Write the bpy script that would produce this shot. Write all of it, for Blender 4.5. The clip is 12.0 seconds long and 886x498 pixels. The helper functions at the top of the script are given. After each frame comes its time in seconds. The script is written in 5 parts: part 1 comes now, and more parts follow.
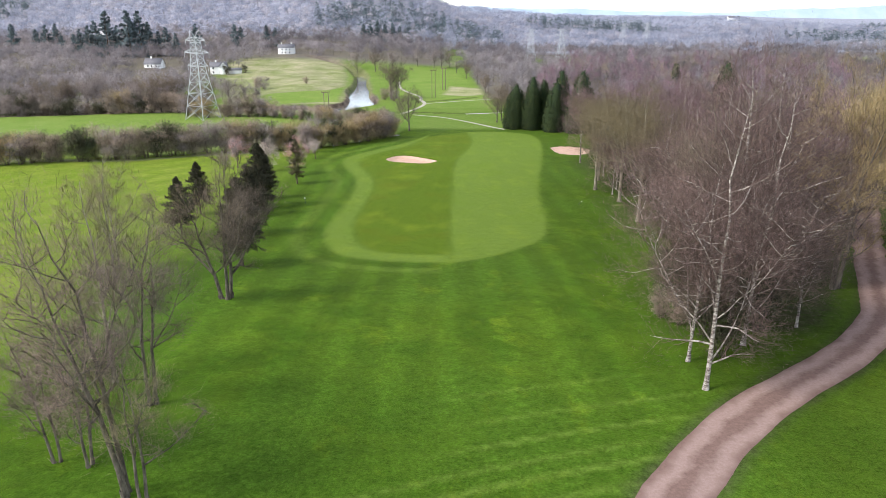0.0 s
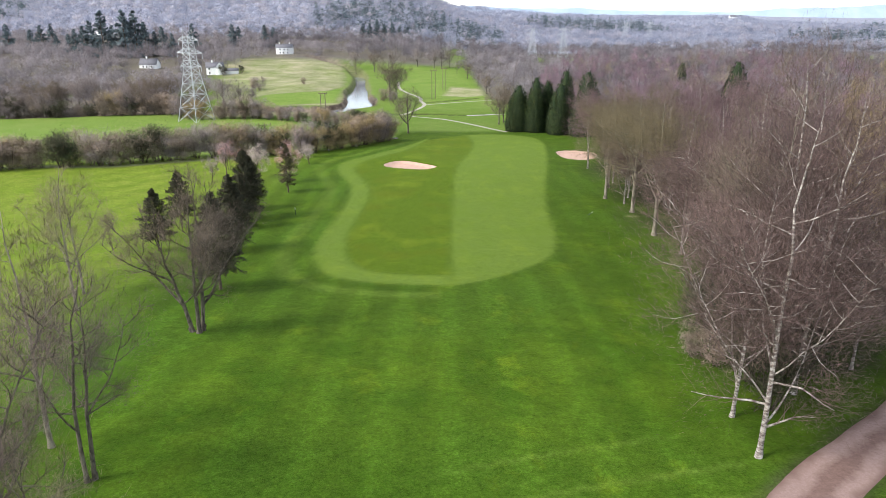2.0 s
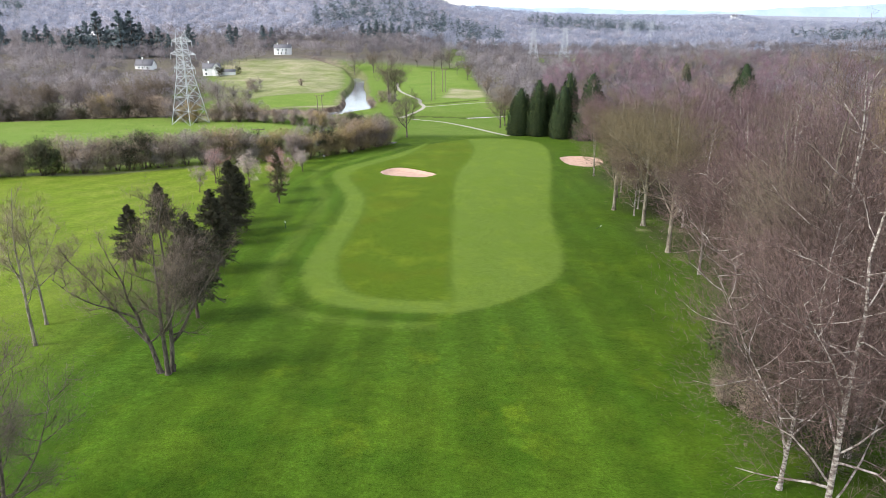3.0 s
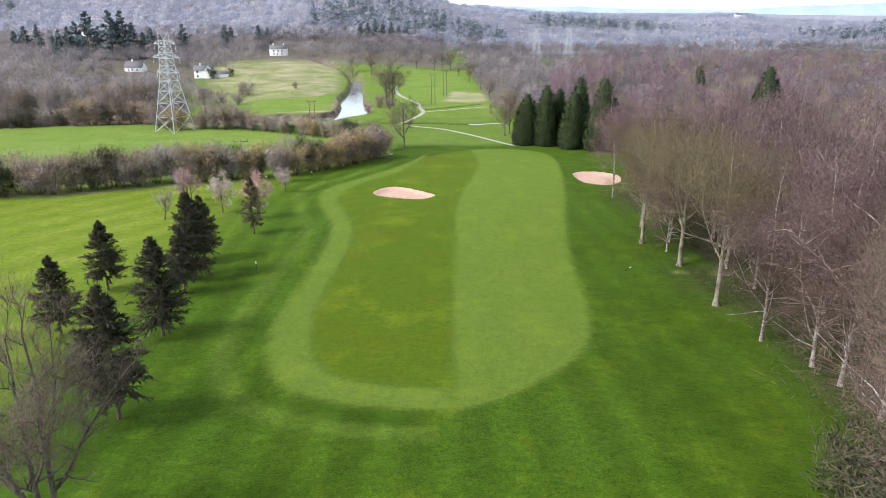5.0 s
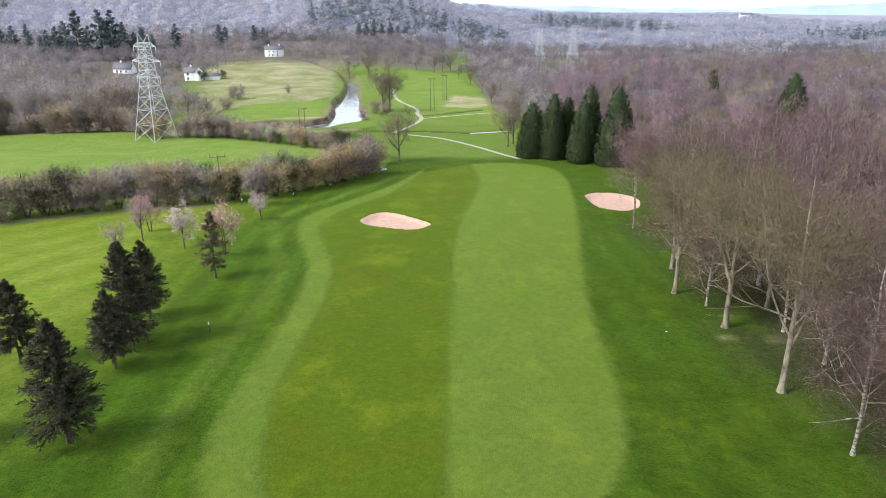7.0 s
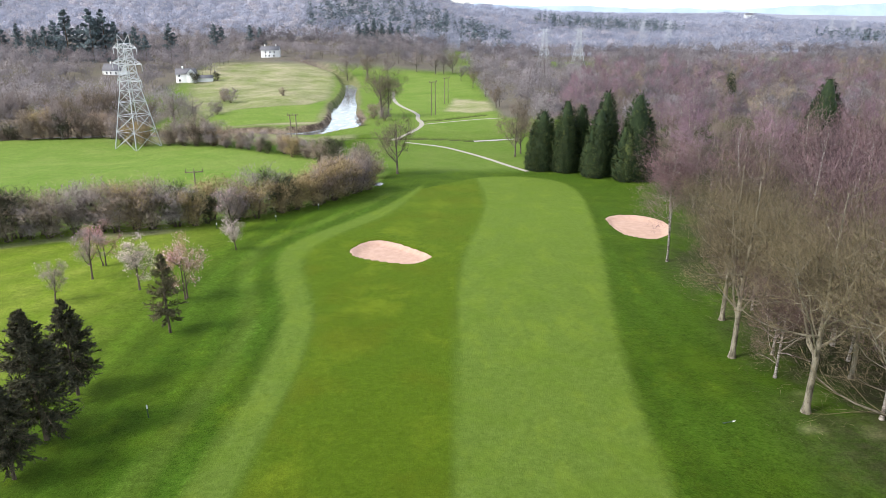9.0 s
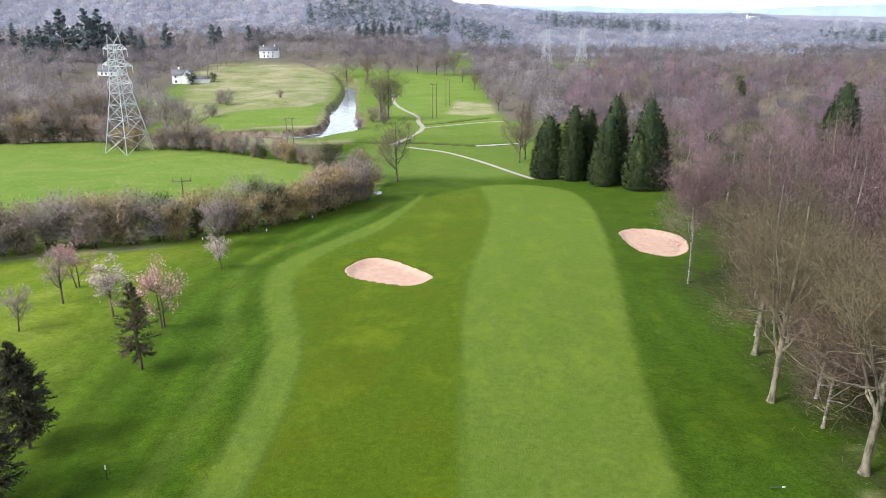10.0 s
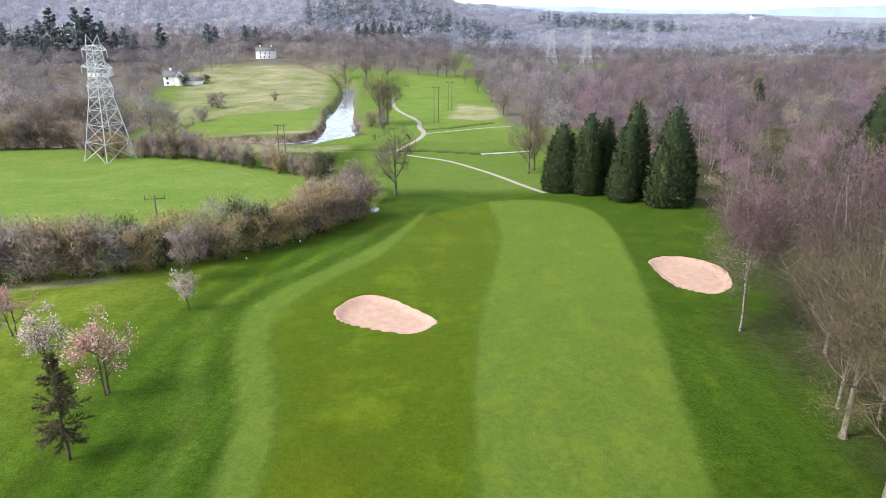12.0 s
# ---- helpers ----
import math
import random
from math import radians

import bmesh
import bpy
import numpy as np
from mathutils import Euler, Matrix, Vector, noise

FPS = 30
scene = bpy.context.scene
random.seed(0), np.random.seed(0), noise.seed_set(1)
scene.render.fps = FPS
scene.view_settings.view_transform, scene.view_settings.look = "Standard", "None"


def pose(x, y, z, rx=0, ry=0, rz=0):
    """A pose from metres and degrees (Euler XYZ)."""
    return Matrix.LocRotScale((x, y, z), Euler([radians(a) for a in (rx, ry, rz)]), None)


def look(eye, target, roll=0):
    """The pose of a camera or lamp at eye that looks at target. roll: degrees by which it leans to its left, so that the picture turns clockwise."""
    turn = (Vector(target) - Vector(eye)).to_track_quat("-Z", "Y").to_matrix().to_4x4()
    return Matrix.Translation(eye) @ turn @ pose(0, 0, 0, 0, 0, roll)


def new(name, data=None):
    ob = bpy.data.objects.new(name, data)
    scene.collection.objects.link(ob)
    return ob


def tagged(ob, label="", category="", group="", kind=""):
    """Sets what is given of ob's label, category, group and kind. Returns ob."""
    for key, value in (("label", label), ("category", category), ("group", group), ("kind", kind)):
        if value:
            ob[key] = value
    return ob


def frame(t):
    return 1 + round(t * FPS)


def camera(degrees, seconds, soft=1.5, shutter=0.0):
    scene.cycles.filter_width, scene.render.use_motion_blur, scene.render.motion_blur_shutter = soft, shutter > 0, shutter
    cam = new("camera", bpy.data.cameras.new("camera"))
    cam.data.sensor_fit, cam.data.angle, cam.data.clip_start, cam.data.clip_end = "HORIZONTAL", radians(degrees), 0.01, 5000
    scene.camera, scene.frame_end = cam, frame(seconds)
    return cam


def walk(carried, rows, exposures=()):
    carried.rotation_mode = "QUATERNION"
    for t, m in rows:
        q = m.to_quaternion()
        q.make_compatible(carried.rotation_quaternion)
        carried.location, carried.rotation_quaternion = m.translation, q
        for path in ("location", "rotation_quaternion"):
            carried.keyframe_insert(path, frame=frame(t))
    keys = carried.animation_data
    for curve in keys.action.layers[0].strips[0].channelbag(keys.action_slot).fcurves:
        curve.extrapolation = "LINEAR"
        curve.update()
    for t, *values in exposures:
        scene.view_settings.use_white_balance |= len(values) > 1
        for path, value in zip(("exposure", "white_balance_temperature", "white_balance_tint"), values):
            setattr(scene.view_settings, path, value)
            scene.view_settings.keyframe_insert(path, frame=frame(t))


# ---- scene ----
cam = camera(65.4, 12.0, soft=0.75)
EYE, TILT = 26.0, -18.98
ROWS = [
    (0.0, 0.0, 0.0, 0.0, 0.0, 0.0, -0.0),
    (0.5, -0.056, 0.998, 0.209, 0.019, -0.006, 0.01),
    (1.0, -0.066, 2.508, 0.597, 0.031, -0.006, 0.04),
    (1.5, -0.015, 4.448, 1.147, 0.044, -0.013, 0.07),
    (2.0, 0.041, 6.786, 1.953, 0.044, -0.013, 0.07),
    (2.5, 0.112, 9.441, 2.907, 0.063, -0.025, 0.1),
    (3.0, 0.178, 12.314, 4.029, 0.069, -0.044, 0.11),
    (5.0, 0.311, 26.025, 8.996, 0.157, -0.119, 0.2),
    (5.5, 0.52, 29.361, 10.21, 0.182, -0.138, 0.17),
    (6.0, 0.724, 32.681, 11.521, 0.195, -0.17, 0.13),
    (6.5, 0.842, 36.115, 12.867, 0.214, -0.182, 0.11),
    (7.0, 0.882, 39.516, 14.204, 0.226, -0.195, 0.08),
    (9.0, 0.653, 52.821, 18.569, 0.308, -0.201, -0.02),
    (9.5, 0.561, 56.035, 19.696, 0.333, -0.195, -0.06),
    (10.0, 0.418, 59.177, 20.752, 0.352, -0.195, -0.11),
    (10.5, 0.25, 62.237, 21.675, 0.371, -0.182, -0.16),
    (11.0, 0.041, 65.297, 22.578, 0.39, -0.176, -0.19),
    (11.5, -0.184, 68.349, 23.419, 0.415, -0.176, -0.23),
    (12.0, -0.265, 71.028, 24.424, 0.358, -0.17, -0.22),
]
walk(cam, [(t, pose(0, 0, EYE, TILT, 0, 0) @ pose(x, y, z, 90 + pitch, roll, yaw)) for t, x, y, z, yaw, pitch, roll in ROWS])


# ---------------------------------------------------------------- world and light
SUN_UP, SUN_FROM = 47.0, 202.0      # elevation; bearing the light comes from, degrees counterclockwise from +x
world = bpy.data.worlds.new("sky")
scene.world = world
world.use_nodes = True
wn = world.node_tree.nodes
sky = wn.new("ShaderNodeTexSky")
sky.sky_type = "NISHITA"
sky.sun_disc = False
sky.sun_elevation = radians(SUN_UP)
sky.sun_rotation = radians(90.0 - SUN_FROM)
sky.air_density, sky.dust_density, sky.ozone_density = 1.0, 0.6, 1.0
wn["Background"].inputs["Strength"].default_value = 0.15
haze = wn.new("ShaderNodeHueSaturation")      # thin high cloud whitens the sky
haze.inputs["Saturation"].default_value = 0.52
world.node_tree.links.new(sky.outputs["Color"], haze.inputs["Color"])
world.node_tree.links.new(haze.outputs["Color"], wn["Background"].inputs["Color"])
sun = new("sun", bpy.data.lights.new("sun", "SUN"))
sun.data.energy, sun.data.angle, sun.data.color = 1.5, radians(16.0), (1.0, 0.96, 0.90)
sun.matrix_world = look((0, 0, 0), (-math.cos(radians(SUN_FROM)) * math.cos(radians(SUN_UP)), -math.sin(radians(SUN_FROM)) * math.cos(radians(SUN_UP)), -math.sin(radians(SUN_UP))))
scene.view_settings.exposure = 1.38


# ---------------------------------------------------------------- materials
class Nodes:
    """A small writer for node materials."""

    def __init__(self, name, rough=0.8, spec=0.3):
        self.mat = bpy.data.materials.new(name)
        self.mat.use_nodes = True
        self.tree = self.mat.node_tree
        self.bsdf = self.tree.nodes["Principled BSDF"]
        self.bsdf.inputs["Roughness"].default_value = rough
        self.bsdf.inputs["Specular IOR Level"].default_value = spec

    def put(self, socket, value):
        if isinstance(value, bpy.types.NodeSocket):
            self.tree.links.new(value, socket)
        else:
            socket.default_value = value

    def node(self, kind, **settings):
        n = self.tree.nodes.new(kind)
        for k, v in settings.items():
            n.inputs[k.replace("_", " ")].default_value = v
        return n

    def noise(self, scale, detail=4.0, rough=0.55, coords="Object", stretch=None):
        co = self.tree.nodes.new("ShaderNodeTexCoord").outputs[coords]
        if stretch:
            m = self.tree.nodes.new("ShaderNodeMapping")
            m.inputs["Scale"].default_value = stretch
            self.tree.links.new(co, m.inputs["Vector"])
            co = m.outputs["Vector"]
        n = self.node("ShaderNodeTexNoise", Scale=scale, Detail=detail, Roughness=rough)
        self.tree.links.new(co, n.inputs["Vector"])
        return n.outputs["Fac"]

    def ramp(self, fac, lo, hi, a=0.0, b=1.0):
        n = self.tree.nodes.new("ShaderNodeMapRange")
        for key, v in (("Value", fac), ("From Min", lo), ("From Max", hi), ("To Min", a), ("To Max", b)):
            self.put(n.inputs[key], v)
        return n.outputs["Result"]

    def math(self, op, a, b=0.0):
        n = self.tree.nodes.new("ShaderNodeMath")
        n.operation = op
        self.put(n.inputs[0], a)
        self.put(n.inputs[1], b)
        return n.outputs[0]

    def mix(self, fac, a, b):
        n = self.tree.nodes.new("ShaderNodeMix")
        n.data_type = "RGBA"
        for sock, v in zip((n.inputs["Factor"], n.inputs[6], n.inputs[7]), (fac, a, b)):
            self.put(sock, v if not isinstance(v, tuple) else (*v, 1.0))
        return n.outputs[2]

    def value(self, colour, fac):
        """Colour made lighter or darker by fac (1: as it is)."""
        n = self.tree.nodes.new("ShaderNodeHueSaturation")
        self.put(n.inputs["Value"], fac)
        self.put(n.inputs["Color"], colour if not isinstance(colour, tuple) else (*colour, 1.0))
        return n.outputs["Color"]

    def attr(self, name):
        n = self.tree.nodes.new("ShaderNodeAttribute")
        n.attribute_name = name
        return n.outputs["Fac"]

    def per_object(self):
        return self.tree.nodes.new("ShaderNodeObjectInfo").outputs["Random"]

    def per_island(self):
        return self.tree.nodes.new("ShaderNodeNewGeometry").outputs["Random Per Island"]

    def done(self, colour, bump=None, strength=0.4, distance=0.05):
        self.put(self.bsdf.inputs["Base Color"], colour if not isinstance(colour, tuple) else (*colour, 1.0))
        if bump is not None:
            b = self.node("ShaderNodeBump", Strength=strength, Distance=distance)
            self.tree.links.new(bump, b.inputs["Height"])
            self.tree.links.new(b.outputs["Normal"], self.bsdf.inputs["Normal"])
        return self.mat


def grass_material():
    m = Nodes("grass", 0.9, 0.03)
    fine, mid, wide = m.noise(2.6, 6, 0.7), m.noise(0.22, 5, 0.65), m.noise(0.045, 3, 0.5)
    patch = m.noise(0.30, 7, 0.72, stretch=(1, 0.6, 1))
    c = m.mix(m.ramp(mid, 0.40, 0.62), (0.022, 0.052, 0.003), (0.042, 0.078, 0.005))
    c = m.mix(m.ramp(wide, 0.42, 0.60), c, m.mix(m.ramp(fine, 0.35, 0.65), (0.025, 0.062, 0.004), (0.040, 0.080, 0.007)))
    c = m.mix(m.ramp(patch, 0.56, 0.70, 0.0, 0.55), c, (0.078, 0.112, 0.006))
    c = m.mix(m.attr("olive"), c, m.mix(m.ramp(m.noise(0.25, 7, 0.7), 0.35, 0.65), (0.125, 0.188, 0.014), (0.195, 0.230, 0.036)))
    d = m.mix(m.ramp(fine, 0.3, 0.7), (0.054, 0.093, 0.004), (0.074, 0.112, 0.007))
    d = m.mix(m.ramp(m.noise(0.16, 6, 0.62, stretch=(1, 0.7, 1)), 0.52, 0.66, 0.0, 0.75), d, (0.122, 0.156, 0.010))
    d = m.mix(m.ramp(m.noise(0.12, 5, 0.6), 0.50, 0.64, 0.0, 0.6), d, (0.080, 0.094, 0.005))
    c = m.mix(m.attr("dark"), c, d)
    l = m.mix(m.ramp(fine, 0.3, 0.7), (0.076, 0.121, 0.015), (0.102, 0.147, 0.026))
    l = m.mix(m.ramp(patch, 0.50, 0.64, 0.0, 0.6), l, (0.128, 0.176, 0.020))
    l = m.mix(m.ramp(mid, 0.50, 0.64, 0.0, 0.6), l, (0.084, 0.134, 0.014))
    l = m.mix(m.ramp(m.noise(0.9, 6, 0.7), 0.54, 0.68, 0.0, 0.5), l, (0.090, 0.146, 0.016))
    c = m.mix(m.attr("light"), c, l)
    f = m.mix(m.ramp(m.noise(0.10, 7, 0.7), 0.35, 0.66), (0.115, 0.190, 0.030), (0.180, 0.232, 0.058))
    c = m.mix(m.attr("field"), c, f)
    straw = m.mix(m.ramp(m.noise(0.06, 7, 0.75), 0.40, 0.60), (0.210, 0.235, 0.085), (0.37, 0.330, 0.20))
    c = m.mix(m.attr("straw"), c, straw)
    soil = m.mix(m.ramp(m.noise(0.9, 6, 0.7), 0.35, 0.65), (0.072, 0.053, 0.038), (0.042, 0.058, 0.016))
    c = m.mix(m.attr("soil"), c, soil)
    floor = m.mix(m.ramp(m.noise(0.03, 5, 0.6), 0.35, 0.65), (0.135, 0.115, 0.10), (0.16, 0.14, 0.10))
    c = m.mix(m.attr("wood"), c, floor)
    # distance haze painted into the hill's ground as a pale blue-grey
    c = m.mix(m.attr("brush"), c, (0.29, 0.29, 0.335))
    c = m.mix(m.attr("mud"), c, m.mix(m.ramp(m.noise(0.25, 6, 0.7), 0.4, 0.6), (0.085, 0.062, 0.045), (0.27, 0.21, 0.155)))
    calm = m.ramp(m.math("ADD", m.attr("light"), m.attr("dark")), 0.2, 1.0, 1.0, 0.4)
    for scale, low, high in ((7.0, -0.55, 0.55), (1.3, -0.35, 0.35)):
        c = m.value(c, m.math("ADD", 1.0, m.math("MULTIPLY", calm, m.ramp(m.noise(scale, 7, 0.78), 0.28, 0.72, low, high))))
    c = m.value(c, m.math("ADD", 1.0, m.math("MULTIPLY", m.attr("mow"), 0.9)))
    # blades of grass catch the light at a low angle
    bare = m.math("MAXIMUM", m.attr("wood"), m.math("MAXIMUM", m.attr("soil"), m.math("MAXIMUM", m.attr("mud"), m.attr("straw"))))
    m.put(m.bsdf.inputs["Sheen Weight"], m.ramp(bare, 0.0, 0.6, 0.10, 0.0))
    m.bsdf.inputs["Sheen Roughness"].default_value = 0.45
    m.bsdf.inputs["Sheen Tint"].default_value = (0.72, 0.92, 0.14, 1.0)
    return m.done(c, m.noise(5.0, 8, 0.75), 0.7, 0.12)


def let_through(m, c, sheer):
    """A spray of thin twigs or needles lets part of the light through."""
    if sheer:
        thin, both = m.tree.nodes.new("ShaderNodeBsdfTranslucent"), m.tree.nodes.new("ShaderNodeMixShader")
        out = next(n for n in m.tree.nodes if n.type == "OUTPUT_MATERIAL")
        m.put(thin.inputs["Color"], c)
        m.put(both.inputs[0], sheer)
        m.tree.links.new(m.bsdf.outputs[0], both.inputs[1])
        m.tree.links.new(thin.outputs[0], both.inputs[2])
        m.tree.links.new(both.outputs[0], out.inputs["Surface"])


def twig_material(name, a, b, spread=0.35, sheer=0.0, tint=1.0):
    m = Nodes(name, 0.85, 0.15)
    c = m.mix(m.math("PINGPONG", m.math("ADD", m.math("MULTIPLY", m.per_object(), tint), m.attr("tone")), 1.0), a, b)
    c = m.value(c, m.ramp(m.per_island(), 0.0, 1.0, 1.0 - spread, 1.0 + spread))
    c = m.value(c, m.ramp(m.noise(0.45, 5, 0.7), 0.3, 0.7, 0.78, 1.22))
    mat = m.done(c)
    let_through(m, c, sheer)
    return mat


def bark_material(name, base, dark, scale=3.0, contrast=(0.45, 0.6), stretch=(1, 1, 0.35)):
    m = Nodes(name, 0.85, 0.2)
    f = m.noise(scale, 5, 0.65, stretch=stretch)
    c = m.mix(m.ramp(f, *contrast), base, dark)
    c = m.value(c, m.ramp(m.noise(0.7, 3, 0.5), 0.3, 0.7, 0.75, 1.2))
    return m.done(c, f, 0.6, 0.03)


def needle_material(name, a, b, tip, sheer=0.0):
    m = Nodes(name, 0.7, 0.2)
    c = m.mix(m.ramp(m.noise(0.6, 4, 0.6), 0.35, 0.65), a, b)
    c = m.mix(m.ramp(m.per_island(), 0.72, 1.0, 0.0, 0.6), c, tip)
    c = m.value(c, m.ramp(m.per_island(), 0.0, 0.7, 0.65, 1.25))
    mat = m.done(c)
    let_through(m, c, sheer)
    return mat


def plain_material(name, a, b, scale=2.0, rough=0.8, metal=0.0, strength=0.2):
    m = Nodes(name, rough, 0.35)
    m.bsdf.inputs["Metallic"].default_value = metal
    f = m.noise(scale, 6, 0.65)
    c = m.mix(m.ramp(f, 0.35, 0.65), a, b)
    return m.done(c, m.noise(scale * 4, 5, 0.7), strength, 0.02)


GRASS = grass_material()
BIRCH_TWIG = twig_material("birch twigs", (0.190, 0.124, 0.108), (0.125, 0.090, 0.074), 0.6, 0.2)
WOOD_TWIG = twig_material("purple birch twigs", (0.265, 0.164, 0.170), (0.180, 0.124, 0.120), 0.5, 0.3)
BROWN_TWIG = twig_material("brown twigs", (0.225, 0.175, 0.124), (0.160, 0.124, 0.096), 0.55, 0.3)
OLIVE_TWIG = twig_material("olive-brown twigs", (0.215, 0.172, 0.098), (0.155, 0.122, 0.076), 0.55, 0.3)
TAN_TWIG = twig_material("tan twigs", (0.40, 0.30, 0.15), (0.34, 0.26, 0.14), 0.4, 0.3)
LICHEN_TWIG = twig_material("lichened twigs", (0.24, 0.205, 0.115), (0.17, 0.14, 0.08), 0.5, 0.05)
DUSK_TWIG = twig_material("dusky brown twigs", (0.185, 0.135, 0.110), (0.120, 0.090, 0.080), 0.6, 0.15)
GREY_TWIG = twig_material("grey twigs", (0.33, 0.275, 0.25), (0.26, 0.215, 0.20), 0.3, 0.35)
HEDGE_TWIG = twig_material("hedge twigs", (0.38, 0.29, 0.225), (0.28, 0.225, 0.17), 0.3, 0.35)
DARK_TWIG = twig_material("evergreen hedge leaves", (0.050, 0.058, 0.030), (0.080, 0.075, 0.042), 0.5, 0.05)
MIXED_TWIG = twig_material("mixed wood twigs", (0.45, 0.365, 0.260), (0.155, 0.124, 0.110), 0.10, 0.45, 0.0)
PURPLE_TWIG = twig_material("birch wood twigs", (0.45, 0.280, 0.335), (0.140, 0.096, 0.110), 0.10, 0.45, 0.0)
# air haze is painted into the twig colours of the valley and hill woods
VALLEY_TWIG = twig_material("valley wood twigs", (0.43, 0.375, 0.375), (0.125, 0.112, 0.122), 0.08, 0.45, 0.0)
HAZE_TWIG = twig_material("ash-grey twigs", (0.50, 0.50, 0.57), (0.28, 0.295, 0.365), 0.05, 0.5, 0.0)
HAZE_FAWN_TWIG = twig_material("fawn twigs", (0.59, 0.54, 0.56), (0.42, 0.405, 0.445), 0.05, 0.5, 0.0)
PINK_PETAL = twig_material("pink blossom", (0.66, 0.40, 0.43), (0.72, 0.50, 0.50), 0.2, 0.05)
PALE_PETAL = twig_material("pale blossom", (0.66, 0.52, 0.46), (0.74, 0.60, 0.52), 0.2, 0.05)
RUSSET = twig_material("russet buds", (0.42, 0.22, 0.19), (0.38, 0.21, 0.17), 0.35, 0.05)
BIRCH_BARK = bark_material("birch bark", (0.52, 0.46, 0.40), (0.13, 0.095, 0.082), 2.6, (0.40, 0.58), (1, 1, 2.2))
PALE_BARK = bark_material("pale lichened bark", (0.30, 0.26, 0.19), (0.13, 0.11, 0.08))
GREY_BARK = bark_material("grey bark", (0.190, 0.158, 0.120), (0.055, 0.045, 0.036), 4.0, (0.40, 0.62))
BROWN_BARK = bark_material("brown bark", (0.15, 0.11, 0.08), (0.06, 0.045, 0.035))
SPRUCE = needle_material("spruce needles", (0.042, 0.044, 0.024), (0.062, 0.058, 0.033), (0.120, 0.095, 0.060), 0.25)
OPEN_SPRUCE = needle_material("open spruce needles", (0.085, 0.080, 0.038), (0.115, 0.100, 0.052), (0.18, 0.14, 0.08), 0.3)
CYPRESS = needle_material("cypress foliage", (0.020, 0.036, 0.014), (0.034, 0.055, 0.018), (0.11, 0.115, 0.028))
# bluer and paler than the near spruces: distance haze put into the needle colour
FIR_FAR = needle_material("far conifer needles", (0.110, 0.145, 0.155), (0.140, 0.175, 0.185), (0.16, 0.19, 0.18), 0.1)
SAND = plain_material("bunker sand", (0.43, 0.270, 0.195), (0.51, 0.335, 0.25), 1.2, 0.9, 0, 0.35)
PATH = plain_material("pale path", (0.31, 0.28, 0.225), (0.38, 0.345, 0.28), 0.8, 0.9, 0, 0.3)
STEEL = plain_material("galvanised steel", (0.46, 0.47, 0.49), (0.58, 0.59, 0.61), 3.0, 0.55, 0.15, 0.05)
POLE = plain_material("creosoted pole", (0.16, 0.12, 0.08), (0.22, 0.18, 0.13), 4.0)
WHITE = plain_material("white render", (0.80, 0.79, 0.76), (0.86, 0.85, 0.82), 1.5)
SLATE = plain_material("slate roof", (0.11, 0.11, 0.12), (0.17, 0.16, 0.17), 2.5)
GLASS = plain_material("dark window glass", (0.03, 0.035, 0.04), (0.05, 0.055, 0.06), 1.0, 0.15)
GREENPAINT = plain_material("dark green paint", (0.03, 0.05, 0.03), (0.04, 0.07, 0.04), 4.0, 0.6)
STONE = plain_material("pale stone chippings", (0.34, 0.31, 0.27), (0.44, 0.41, 0.37), 0.9, 0.9)


def gravel_material():
    """Pinkish gravel: two wheel tracks worn pale, darker and earthier at the edges and in the middle."""
    m = Nodes("gravel", 0.95, 0.15)
    worn = m.math("ADD", m.attr("across"), m.ramp(m.noise(0.5, 5, 0.7), 0.3, 0.7, -0.16, 0.16))
    rut = m.ramp(m.math("ABSOLUTE", m.math("SUBTRACT", worn, 0.44)), 0.08, 0.34, 1.0, 0.0)
    c = m.mix(m.ramp(m.noise(4.0, 6, 0.75), 0.3, 0.7), (0.140, 0.086, 0.070), (0.205, 0.130, 0.106))
    c = m.mix(rut, c, m.mix(m.ramp(m.noise(6.0, 6, 0.75), 0.3, 0.7), (0.240, 0.158, 0.132), (0.320, 0.225, 0.194)))
    c = m.mix(m.ramp(worn, 0.84, 1.0, 0.0, 0.8), c, (0.085, 0.066, 0.036))
    return m.done(c, m.noise(14.0, 6, 0.8), 0.5, 0.03)


GRAVEL = gravel_material()


def water_material():
    m = Nodes("river water", 0.06, 0.6)
    f = m.noise(0.5, 6, 0.7, stretch=(1, 0.6, 1))
    # pale streaks painted into the base colour add to the sky's reflection
    c = m.mix(m.ramp(f, 0.45, 0.65), (0.10, 0.11, 0.11), (0.42, 0.43, 0.44))
    return m.done(c, m.noise(1.6, 8, 0.75), 0.20, 0.06)


WATER = water_material()


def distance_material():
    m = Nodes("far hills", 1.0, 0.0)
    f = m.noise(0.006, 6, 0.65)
    # the blue of the hazy distance is put straight into the hills' colour
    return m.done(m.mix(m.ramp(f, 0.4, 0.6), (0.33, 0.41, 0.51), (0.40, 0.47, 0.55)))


DISTANCE = distance_material()


